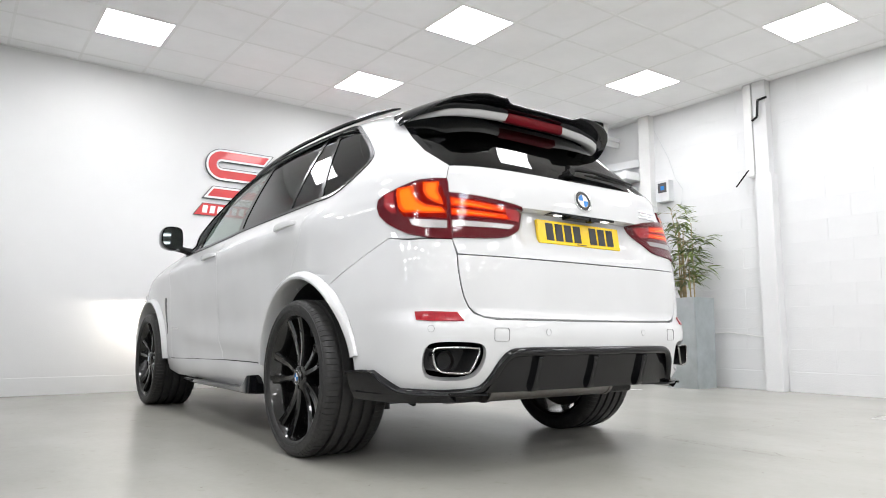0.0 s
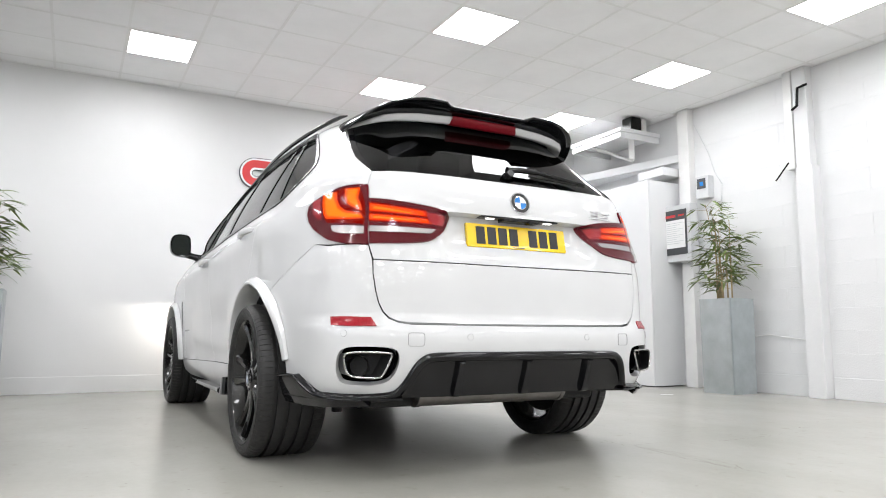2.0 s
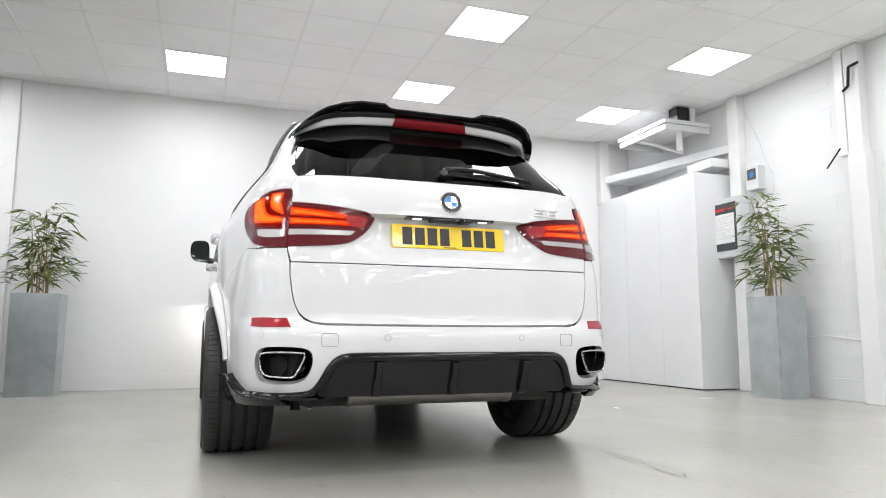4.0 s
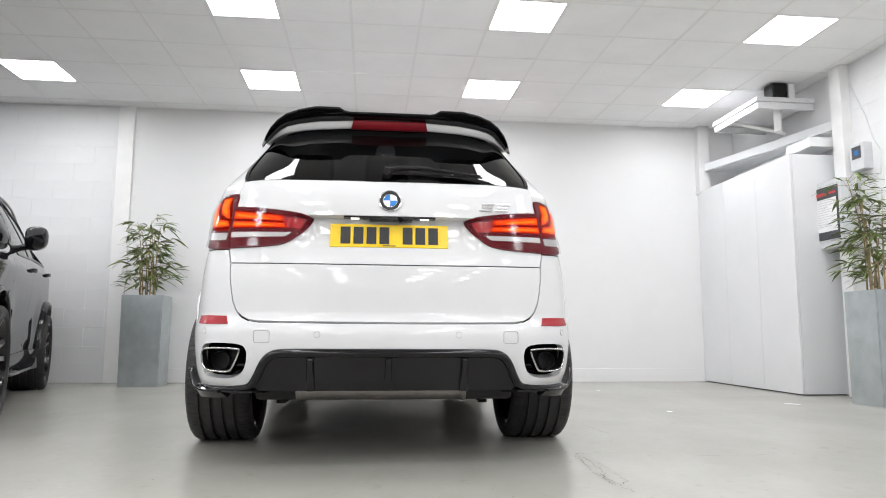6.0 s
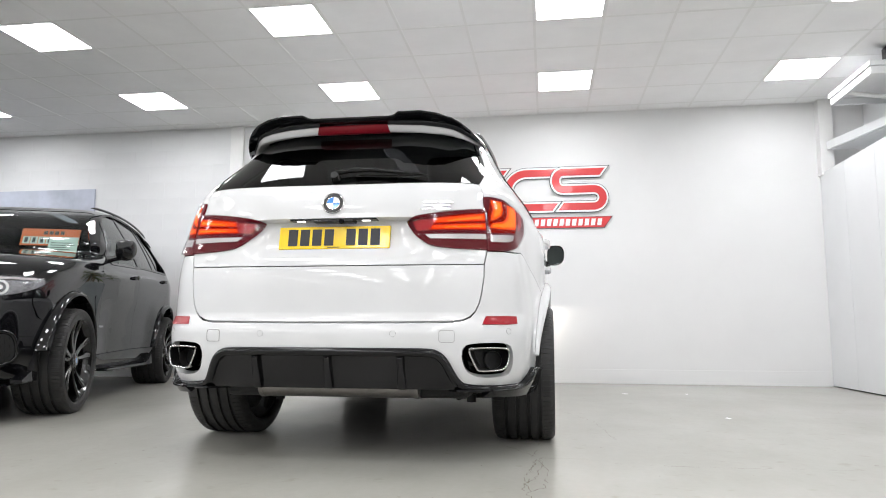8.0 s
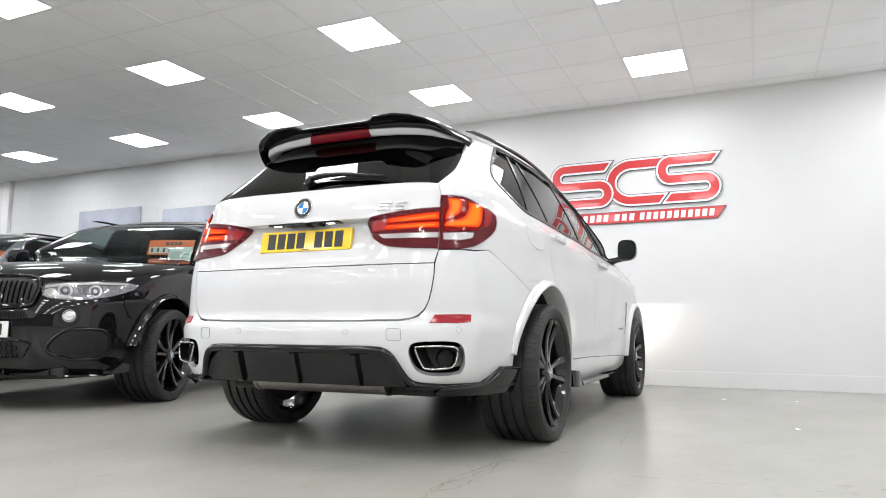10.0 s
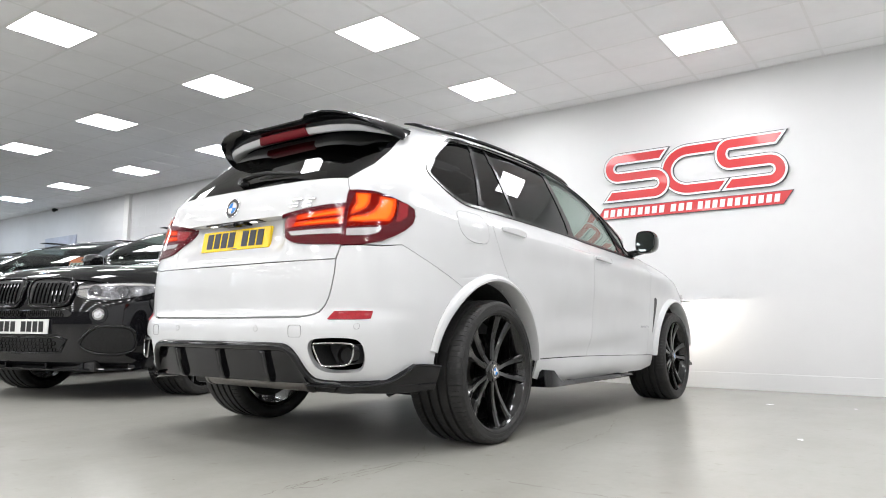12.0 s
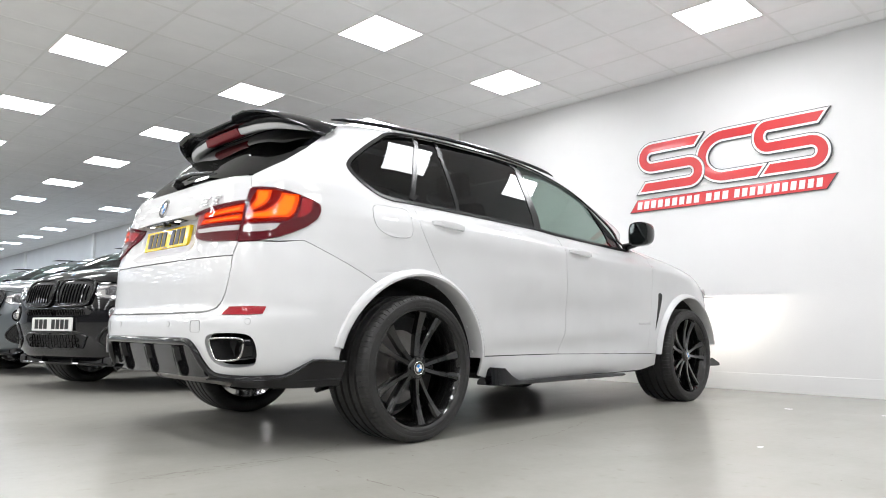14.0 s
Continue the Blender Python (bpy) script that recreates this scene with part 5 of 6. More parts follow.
def front_end(car, bumper):
    """Kidney grille, headlamps, intakes, fog lamps and plate."""
    def make(name, poly, out, mat, parent, s=1, label="", deep=.01, gap=0.0):
        poly = nose([(s * x, z) for x, z in poly])
        return part(name, lip(patch([dense(poly, .02)], out=out), gap, deep), mat, parent, label, 35)
    for s in (1, -1):
        k = spline([(.040, .912), (.22, .925), (.37, .915), (.425, .865), (.415, .775), (.37, .722), (.14, .708), (.06, .725), (.028, .80)], 4)
        g = make("grille", k, .014, GLOSS_BLACK, car, s, "black kidney grille", .03)
        c = spline([(.058, .895), (.22, .906), (.355, .897), (.402, .858), (.394, .785), (.355, .742), (.15, .730), (.078, .742), (.050, .80)], 4)
        make("grille_mouth", c, .016, MATT_BLACK, g, s, "", .004)
        surround = [body(np.array(on_nose(s * x, z)[0]), np.array(z), .016) for x, z in k]
        bm = bmesh.new()
        tube(bm, [tuple(p) for p in surround + surround[:1]], .0095, 8, False)
        part("grille_surround", bm, GLOSS_BLACK, g, smooth=60)
        for i in range(9):
            x = .088 + .0355 * i
            z0, z1 = .738 + .022 * max(0, (x - .32) / .06), .896 - .022 * max(0, (x - .32) / .06)
            q, _ = on_nose(s * x, .82)
            rings = []
            for z in np.linspace(z0, z1, 6):
                p = body(np.array(on_nose(s * x, z)[0]), np.array(z))
                rings.append([(p[0] - .005, p[1] + .010, z), (p[0] - .004, p[1] + .030, z), (p[0] + .004, p[1] + .030, z), (p[0] + .005, p[1] + .010, z)])
            bm = bmesh.new()
            loft(bm, rings)
            bmesh.ops.recalc_face_normals(bm, faces=bm.faces[:])
            part("grille_slat", bm, GLOSS_BLACK, g)
        lamp = spline([(.445, .872), (.56, .886), (.70, .898), (.83, .905), (.890, .892), (.885, .850), (.82, .800), (.68, .765), (.53, .772), (.450, .80)], 4)
        h = make("headlamp", lamp, .004, LAMP_DARK, car, s, "clear headlamp with round reflectors", .02)
        for x, r in ((.575, .050), (.735, .047)):
            p = body(np.array(on_nose(s * x, .83)[0]), np.array(.83))
            bm = bmesh.new()
            cyl(bm, (p[0], p[1] - .02, .83), (p[0] + s * .012, p[1] + .014, .83), r, r * .95, 28)
            ring = part("headlamp_ring", bm, CHROME, h, smooth=40)
            bm = bmesh.new()
            cyl(bm, (p[0], p[1] - .02, .83), (p[0] + s * .012, p[1] + .017, .83), r * .72, r * .66, 28)
            part("projector", bm, LAMP_DARK, h, smooth=40)
            bm = bmesh.new()
            cyl(bm, (p[0] + s * .010, p[1] + .010, .83), (p[0] + s * .013, p[1] + .019, .83), r * .40, r * .30, 20)
            part("projector_eye", bm, CHROME, h, smooth=40)
        brow = [(.452, .862), (.56, .878), (.70, .890), (.86, .896), (.865, .884), (.70, .876), (.56, .863), (.452, .846)]
        make("headlamp_brow", brow, .010, LAMP_SILVER, h, s, "silver light strip", .006)
        corner = [(.456, .803), (.535, .778), (.68, .771), (.68, .781), (.535, .800), (.515, .845), (.456, .838)]
        make("headlamp_reflector", corner, .008, CHROME, h, s, "bright corner reflector", .006)
        make("headlamp_lens", lamp, .020, LENS_CLEAR, h, s, "", .02).visible_shadow = False
        slit = [(.03, .680), (.38, .690), (.44, .665), (.41, .637), (.03, .630)]
        make("upper_intake", slit, .004, MATT_BLACK, bumper, s, "black honeycomb intake", .01)
        mouth = [(.0, .475), (.33, .485), (.40, .46), (.34, .37), (.0, .36)]
        make("lower_intake", mouth, .004, MATT_BLACK, bumper, s, "black honeycomb intake", .01)
        duct = spline([(.50, .43), (.60, .55), (.73, .565), (.81, .54), (.82, .41), (.75, .36), (.60, .365)], 4)
        make("side_intake", duct, .004, MATT_BLACK, bumper, s, "black side intake", .01)
        for name, line, thick in (("side_intake_rim", duct, .013), ("lower_intake_rim", dense(mouth, .04), .009)):
            edge = [body(np.array(on_nose(s * x, z)[0]), np.array(z), .004) for x, z in line if x > .004]
            bm = bmesh.new()
            tube(bm, [tuple(p) for p in edge + (edge[:1] if name[0] == "s" else [])], thick, 8, False)
            part(name, bm, GLOSS_BLACK, bumper, smooth=60)
        q, z = on_nose(s * .625, .655)
        p, n = body(np.array(q), np.array(z)), body(np.array(q), np.array(z), .01)
        n = Vector(n - p).normalized()
        bm = bmesh.new()
        cyl(bm, Vector(p) - n * .01, Vector(p) + n * .006, .070, .066, n=28)
        fog = part("fog_lamp_surround", bm, GLOSS_BLACK, car, smooth=40)
        bm = bmesh.new()
        cyl(bm, Vector(p), Vector(p) + n * .012, .045, .043, n=28)
        part("fog_lamp", bm, LAMP_SILVER, fog, "round clear fog lamp", 40)
        bm = bmesh.new()
        cyl(bm, Vector(p) + n * .010, Vector(p) + n * .022, .041, .030, n=28)
        cyl(bm, Vector(p) + n * .022, Vector(p) + n * .026, .016, .012, n=16)
        part("fog_lamp_glass", bm, CHROME, fog, smooth=20)
    bm = bmesh.new()
    for i in range(9):
        for j in range(4):
            x, z = -.30 + .075 * i + (.0375 if j % 2 else 0), .385 + .024 * j
            if abs(x) < .335:
                y = float(NOSE(np.array(z))) + .004 - .03 * x * x
                bmesh.ops.create_cone(bm, cap_ends=False, segments=6, radius1=.018, radius2=.018, depth=.012, matrix=pose(x, y, z, 90))
    for i in range(19):
        for j in range(2):
            x, z = -.36 + .04 * i + (.02 if j else 0), .648 + .022 * j
            if abs(x) < .375:
                y = float(body(np.array(on_nose(x, z)[0]), np.array(z))[1]) + .006
                bmesh.ops.create_cone(bm, cap_ends=False, segments=6, radius1=.014, radius2=.014, depth=.012, matrix=pose(x, y, z, 90))
    for s in (1, -1):
        for i in range(8):
            for j in range(6):
                x, z = .555 + .036 * i + (.018 if j % 2 else 0), .395 + .026 * j
                if x < .80 and z < .40 + 1.2 * (x - .50):
                    p = body(np.array(on_nose(s * x, z)[0]), np.array(z), .005)
                    bmesh.ops.create_cone(bm, cap_ends=False, segments=6, radius1=.016, radius2=.016, depth=.008, matrix=pose(p[0], p[1], z, 90, 0, -s * 35))
    tagged(part("honeycomb", bm, SATIN_BLACK, bumper), "fine black honeycomb mesh", kind="stuff")
    bm = bmesh.new()
    y = float(NOSE(np.array(.56))) + .006
    box(bm, -.260, .260, y, y + .012, .505, .616, bevel=.003)
    plate = part("front_number_plate", bm, PLATE_WHITE, car, "white front number plate with dark bars")
    plate_bars(plate, -.225, .225, .521, .600, y + .0145, 3)
    bm = roundel(.040, 0)
    turn = Matrix.Translation((0, 3.655, .985)) @ Matrix.Rotation(radians(90), 4, "Z") @ Matrix.Rotation(radians(-50), 4, "Y")
    for v in bm.verts:
        v.co = turn @ v.co
    part("bonnet_badge", bm, BADGE, car, "round blue and white badge", 40)
    # front splitter on struts
    pts = [on_nose(x, .27) for x in np.linspace(-.78, .78, 33)]
    p = body(np.array([a for a, b in pts]), np.array([b for a, b in pts]))
    bm = bmesh.new()
    loft(bm, [[(a[0] * .97, a[1] - .12, .235), (a[0], a[1] + .035, .232), (a[0], a[1] + .040, .238), (a[0], a[1] + .035, .246), (a[0] * .97, a[1] - .12, .250)] for a in p])
    bmesh.ops.recalc_face_normals(bm, faces=bm.faces[:])
    sp = part("front_splitter", bm, GLOSS_BLACK, car, "gloss black front splitter", 40)
    for x in (-.5, -.2, .2, .5):
        a = body(np.array(on_nose(x, .27)[0]), np.array(.27))
        bm = bmesh.new()
        box(bm, x - .006, x + .006, a[1] - .03, a[1] + .028, .244, .285, bevel=.002)
        part("splitter_strut", bm, GLOSS_BLACK, sp)


def door_mirror(car, s):
    outline = spline([(.985, 1.165), (.975, 1.245), (.990, 1.315), (1.05, 1.330), (1.105, 1.315), (1.122, 1.260), (1.110, 1.190), (1.06, 1.160)], 4)
    c = (1.045, 1.245)
    def ring(k, y, dx=0):
        return [(s * (c[0] + dx + (x - c[0]) * k), y + .10 * (x - .98), c[1] + (z - c[1]) * k) for x, z in outline]
    bm = bmesh.new()
    loft(bm, [ring(.90, 2.022), ring(.97, 2.018), ring(1.0, 2.028), ring(1.0, 2.07), ring(.95, 2.12), ring(.80, 2.16, -.01), ring(.5, 2.185, -.02), ring(.15, 2.192, -.03)])
    tube(bm, [(s * .90, 2.08, 1.155), (s * .95, 2.085, 1.168), (s * 1.01, 2.09, 1.185)], [.030, .024, .028], 10)
    bmesh.ops.recalc_face_normals(bm, faces=bm.faces[:])
    m = part("door_mirror", bm, GLOSS_BLACK, car, "gloss black door mirror", 40)
    bm = bmesh.new()
    vs = [bm.verts.new(p) for p in ring(.86, 2.0205)]
    bm.faces.new(vs)
    bmesh.ops.recalc_face_normals(bm, faces=bm.faces[:])
    part("mirror_glass", bm, MIRROR, m)


def underside(car):
    bm = bmesh.new()
    box(bm, -.60, .60, -.70, 3.55, .27, .34, bevel=.02)
    box(bm, -.88, .88, .55, 2.40, .275, .33, bevel=.02)
    box(bm, -.60, .60, 2.6, 3.7, .22, .30, bevel=.02)
    part("underbody", bm, MATT_BLACK, car)
    bm = bmesh.new()
    cyl(bm, (-.40, -.70, .340), (.36, -.70, .340), .070, n=28)
    for x in (-.40, .36):
        cyl(bm, (x - .01, -.70, .340), (x + .01, -.70, .340), .074, n=28)
    part("silencer", bm, STEEL, car, "dull steel exhaust silencer", 40)
    for s in (1, -1):
        bm = bmesh.new()
        tube(bm, [(s * .36, -.72, .36), (s * .50, -.70, .39), (s * .62, -.74, .43), (s * .72, -.80, .455)], .036, 12)
        part("exhaust_pipe", bm, STEEL, car, smooth=50)
        bm = bmesh.new()
        tube(bm, [(s * .25, -.15, .26), (s * .45, -.10, .24), (s * .66, -.03, .25)], [.03, .022, .035], 8)
        tube(bm, [(s * .30, .12, .33), (s * .66, .05, .36)], .03, 8)
        tube(bm, [(s * .48, -.18, .26), (s * .50, -.30, .24), (s * .60, -.34, .28)], .016, 8)
        cyl(bm, (s * .55, -.12, .20), (s * .55, -.12, .30), .026, n=12)
        part("suspension_arm", bm, MATT_BLACK, car, smooth=50)


def cabin(car):
    """Dark seats, dashboard and steering wheel behind the glass."""
    bm = bmesh.new()
    box(bm, -.84, .84, -.55, 2.15, .55, .62)
    box(bm, -.80, .80, 1.95, 2.35, .75, 1.14, bevel=.05)
    part("dashboard", bm, INTERIOR, car)
    for x, y in ((.40, .95), (-.40, .95), (.42, .02), (-.42, .02), (0, .0)):
        bm = bmesh.new()
        box(bm, x - .24, x + .24, y - .02, y + .50, .62, .80, bevel=.05)
        box(bm, x - .24, x + .24, -.09, .06, 0, .62, bevel=.05, m=Matrix.Translation((0, y, .76)) @ Matrix.Rotation(radians(14), 4, "X"))
        box(bm, x - .12, x + .12, -.07, .03, .65, .83, bevel=.035, m=Matrix.Translation((0, y, .76)) @ Matrix.Rotation(radians(10), 4, "X"))
        part("seat", bm, INTERIOR, car, smooth=50)
    bm = bmesh.new()
    tube(bm, [(.40 + .18 * math.cos(a), 1.80 - .08 * math.sin(a), 1.02 + .16 * math.sin(a)) for a in np.linspace(0, 2 * math.pi, 25)], .015, 8, False)
    cyl(bm, (.40, 1.80, 1.02), (.40, 1.98, .95), .05, .04, 12)
    part("steering_wheel", bm, INTERIOR, car, smooth=50)
    bm = bmesh.new()
    box(bm, -.80, .80, -.62, -.56, .60, 1.24)
    part("boot_panel", bm, INTERIOR, car)


CAR_X, CAR_Y, CAR_SIZE = 2.268, 2.985, 1.02
suv = build_suv()
SIZE = Matrix.Scale(CAR_SIZE, 4)
suv.matrix_world = pose(CAR_X, CAR_Y, 0) @ SIZE
tagged(suv, "white sport utility car with black wheels and lit tail lamps", "car")
# ---- fixtures of the showroom ----
def joined(name, boxes, material, parent=None, label="", bevel=0.004):
    bm = bmesh.new()
    for b in boxes:
        box(bm, *b, bevel=bevel)
    return part(name, bm, material, parent, label)


def stands_alone(ob, label, category, group=""):
    return tagged(ob, label, category, group)


# plinths along the walls
tagged(joined("baseboard_north", [(-0.70, 6.42, WALL_Y - 0.006, WALL_Y + 0.01, 0, 0.165)], WALL_WHITE, bevel=0.003), "low white painted plinth band along the wall", "baseboard", kind="structure")
tagged(joined("baseboard_east", [(WALL_X - 0.014, WALL_X + 0.01, SOUTH, 3.55, 0, 0.20), (WALL_X - 0.014, WALL_X + 0.01, 3.77, 5.36, 0, 0.20)], BLOCK_WHITE, bevel=0.003), "low white painted plinth band along the brick wall", "baseboard", kind="structure")
# pilasters
pil = joined("pilaster_north", [(-0.86, -0.68, WALL_Y - 0.035, WALL_Y + 0.05, 0, CEIL)], STEEL_WHITE)
tagged(pil, "white painted column against the block wall", "pilaster", kind="structure")
for n, x in enumerate((-8.25, -15.7, -23.15)):
    tagged(joined("pilaster_north_%d" % (n + 2), [(x - 0.09, x + 0.09, WALL_Y - 0.06, WALL_Y + 0.05, 0, CEIL)], STEEL_WHITE), "white painted column against the block wall", "pilaster", kind="structure")
tagged(joined("pilaster_east", [(WALL_X - 0.12, WALL_X + 0.02, 3.56, 3.740, 0, 2.27), (WALL_X - 0.10, WALL_X + 0.02, 3.59, 3.74, 2.27, CEIL)], BLOCK_WHITE), "white painted pier with a cut-away top", "pilaster", kind="structure")
col = joined("steel_channel", [(WALL_X - 0.10, WALL_X - 0.012, 3.755, 3.845, 2.27, CEIL - 0.004)], STEEL_WHITE)
tagged(col, "white steel channel fixed to the pier", "channel")
bm = bmesh.new()
for a, b in (((6.80, 3.56, 3.085), (6.80, 3.66, 3.075)), ((6.80, 3.66, 3.075), (6.80, 3.675, 2.895)), ((6.80, 3.675, 2.895), (6.80, 3.735, 2.865))):
    tube(bm, [a, b], 0.013, 6)
part("cut_bracket", bm, SATIN_BLACK, col, "dark cut steel bracket")
bm = bmesh.new()
tube(bm, [(6.80, 3.80, 2.335), (6.78, 3.94, 2.17)], 0.008, 6)
tagged(part("loose_strap", bm, SATIN_BLACK, col), "dark loose strap end")
tagged(joined("column_east", [(WALL_X - 0.10, WALL_X + 0.02, 5.10, 5.26, 0, CEIL)], STEEL_WHITE), "white painted steel column against the wall", "column", kind="structure")
tagged(joined("column_corner", [(6.40, 6.55, 7.24, WALL_Y + 0.01, 2.40, CEIL)], STEEL_WHITE), "white painted post in the corner", "column", kind="structure")

# boarded cupboard in the corner
cupboard = empty("boarded_enclosure", 6.67, 6.4, 0)
stands_alone(cupboard, "white boarded floor-standing enclosure in the corner", "enclosure")
def under(parent, ob):
    ob.matrix_parent_inverse = parent.matrix_world.inverted()
    return ob
bpy.context.view_layer.update()
for a, b in ((5.36, 6.012), (6.016, 6.70), (6.704, 7.338)):
    under(cupboard, joined("side_board", [(6.42, 6.44, a, b, 0.012, 2.43)], BOARD_WHITE, cupboard, bevel=0.002))
under(cupboard, joined("end_board", [(6.444, WALL_X - 0.004, 5.36, 5.38, 0.012, 2.43)], BOARD_WHITE, cupboard, bevel=0.002))
under(cupboard, joined("top_board", [(6.444, WALL_X - 0.004, 5.384, 7.338, 2.40, 2.425)], BOARD_WHITE, cupboard, bevel=0.002))
under(cupboard, joined("kick_strip", [(6.45, 6.90, 5.39, 7.33, 0, 0.012)], SATIN_BLACK, cupboard, bevel=0))

# shelf and platform of boxed-in steelwork above it
shelf = empty("boxed_shelf", 6.7, 6.3, 2.7)
stands_alone(shelf, "white boxed-in shelf under the ceiling", "shelf")
bpy.context.view_layer.update()
bm = bmesh.new()
loft(bm, [[(6.46, 7.21, z), (6.92, 7.21, z), (6.92, 5.30, z), (6.88, 5.30, z)] for z in (2.685, 2.780)])
bmesh.ops.recalc_face_normals(bm, faces=bm.faces[:])
under(shelf, part("fascia_board", bm, BOARD_WHITE, shelf))
bm = bmesh.new()
loft(bm, [[(6.49, 7.18, z), (6.90, 7.18, z), (6.90, 5.36, z)] for z in (2.676, 2.684)])
bmesh.ops.recalc_face_normals(bm, faces=bm.faces[:])
under(shelf, part("soffit", bm, BOX_GREY, shelf, "grey underside"))
under(shelf, joined("side_box", [(6.62, 6.92, 5.30, 5.72, 2.50, 2.60)], BOARD_WHITE, shelf))
platform = empty("boxed_platform", 6.6, 6.1, 3.05)
stands_alone(platform, "white boxed-in platform on brackets under the ceiling", "platform")
bpy.context.view_layer.update()
under(platform, joined("top_fascia", [(6.26, 6.92, 5.62, 6.58, 3.075, 3.125)], BOARD_WHITE, platform))
under(platform, joined("lower_fascia", [(6.275, 6.92, 5.635, 5.665, 3.00, 3.072), (6.275, 6.305, 5.667, 6.57, 3.00, 3.072), (6.305, 6.92, 6.54, 6.57, 3.00, 3.072)], BOARD_WHITE, platform))
bm = bmesh.new()
tube(bm, [(6.32, 6.25, 3.03), (6.80, 5.98, 2.84)], 0.022, 4)
tube(bm, [(6.60, 5.80, 3.05), (6.60, 5.80, 2.80)], 0.05, 4)
under(platform, part("bracket", bm, STEEL_WHITE, platform))
post = joined("ceiling_post", [(6.64, 6.71, 5.64, 5.66 + 0.06, 3.127, CEIL - 0.004)], STEEL_WHITE)
stands_alone(post, "short white steel post between platform and ceiling", "post")
sp = joined("loudspeaker", [(6.45, 6.62, 5.63, 5.80, 3.127, 3.292)], SATIN_BLACK, bevel=0.012)
stands_alone(sp, "small black loudspeaker on the white platform", "loudspeaker")

# wall box with a notice, meter, socket, switch, cables
cab = joined("control_cabinet", [(6.70, 6.93 - 0.102, 5.00, 5.44, 1.45, 2.12)], BOX_GREY, bevel=0.008)
cab2 = stands_alone(cab, "pale grey control cabinet with a posted notice", "cabinet")
joined("notice_frame", [(6.692, 6.699, 5.05, 5.40, 1.53, 2.06)], SIGN_GREY, cab, "dark notice frame", bevel=0.001)
joined("notice_paper", [(6.689, 6.6915, 5.075, 5.375, 1.61, 1.94)], SIGN_WHITE, cab, "white printed paper", bevel=0.0)
joined("notice_print", [(6.688, 6.689, 5.10 + 0.05 * (i % 3), 5.35, 1.90 - 0.024 * i, 1.907 - 0.024 * i) for i in range(11)], BOX_GREY, cab, bevel=0.0)
joined("notice_heading", [(6.688, 6.6915, 5.08, 5.17, 1.98, 2.00), (6.688, 6.6915, 5.21, 5.37, 1.975, 2.005)], SIGN_RED, cab, "red heading bars", bevel=0.0)
met = joined("meter_box", [(6.83, 6.93, 4.84, 5.02, 2.17, 2.43)], BOX_GREY, bevel=0.006)
stands_alone(met, "grey electricity meter box on the wall", "meter")
joined("meter_window", [(6.824, 6.829, 4.87, 4.99, 2.28, 2.40)], SIGN_GREY, met, "dark meter window", bevel=0.001)
joined("meter_label", [(6.822, 6.824, 4.90, 4.95, 2.31, 2.36)], BADGE_BLUE, met, bevel=0.0)
for z, n in ((1.24, "double_socket"), (0.58, "wall_switch")):
    s = joined(n, [(WALL_X - 0.03, WALL_X, 5.00 if z > 1 else 5.02, 5.13 if z > 1 else 5.09, z - 0.04, z + 0.04)], BOX_GREY if z > 1 else SIGN_WHITE, bevel=0.006)
    stands_alone(s, "grey metal double socket on the wall" if z > 1 else "white wall switch with a red rocker", "socket" if z > 1 else "switch")
    joined("rocker", [(WALL_X - 0.036, WALL_X - 0.03, 5.045, 5.07, z - 0.012, z + 0.015)], SIGN_RED if z < 1 else SIGN_WHITE, s, bevel=0.001)
for name, pts, r, mat, label in (("conduit", [(6.91, 5.07, 1.42), (6.91, 5.06, 1.30), (6.91, 5.07, 1.28)], 0.011, STEEL_WHITE, "white conduit between cabinet and socket"),
                                 ("hanging_cable", [(6.915, 5.08, 3.10), (6.91, 5.00, 2.95), (6.91, 4.88, 2.70), (6.91, 4.80, 2.45), (6.90, 4.70, 2.30), (6.90, 4.72, 2.10), (6.90, 4.90, 2.06)], 0.004, BOX_GREY, "thin grey cable hanging on the wall"),
                                 ("wall_cable", [(6.918, 5.05, 0.62), (6.916, 4.6, 0.57), (6.916, 4.2, 0.60), (6.918, 3.78, 0.55)], 0.006, STEEL_WHITE, "white cable run low along the wall"),
                                 ("corner_conduit", [(6.918, 5.30, 0.02), (6.918, 5.30, 2.35)], 0.006, BOX_GREY, "thin grey conduit beside the enclosure")):
    bm = bmesh.new()
    tube(bm, pts, r, 6)
    stands_alone(part(name, bm, mat, smooth=50), label, "cable")

# ---- the wall sign: three bent bands over a slanted strip ----
def arc_line(cx, cz, rx, rz, a0, a1, n=14):
    return [(cx + rx * math.cos(radians(a0 + (a1 - a0) * i / n)), cz + rz * math.sin(radians(a0 + (a1 - a0) * i / n))) for i in range(n + 1)]


def band(path, half, lean):
    """The two edges of a band along a path of (x, z), its ends cut on the slant."""
    n = len(path)
    a, b = [], []
    for i in range(n):
        d = (Vector(path[min(i + 1, n - 1)]) - Vector(path[max(i - 1, 0)])).normalized()
        w = Vector((-d.y, d.x)) * half
        a.append(Vector(path[i]) + w)
        b.append(Vector(path[i]) - w)
    for q in (a[0], b[0], a[-1], b[-1]):
        mid = path[0] if q is a[0] or q is b[0] else path[-1]
        q.x += lean * (q.y - mid[1])
    return a, b


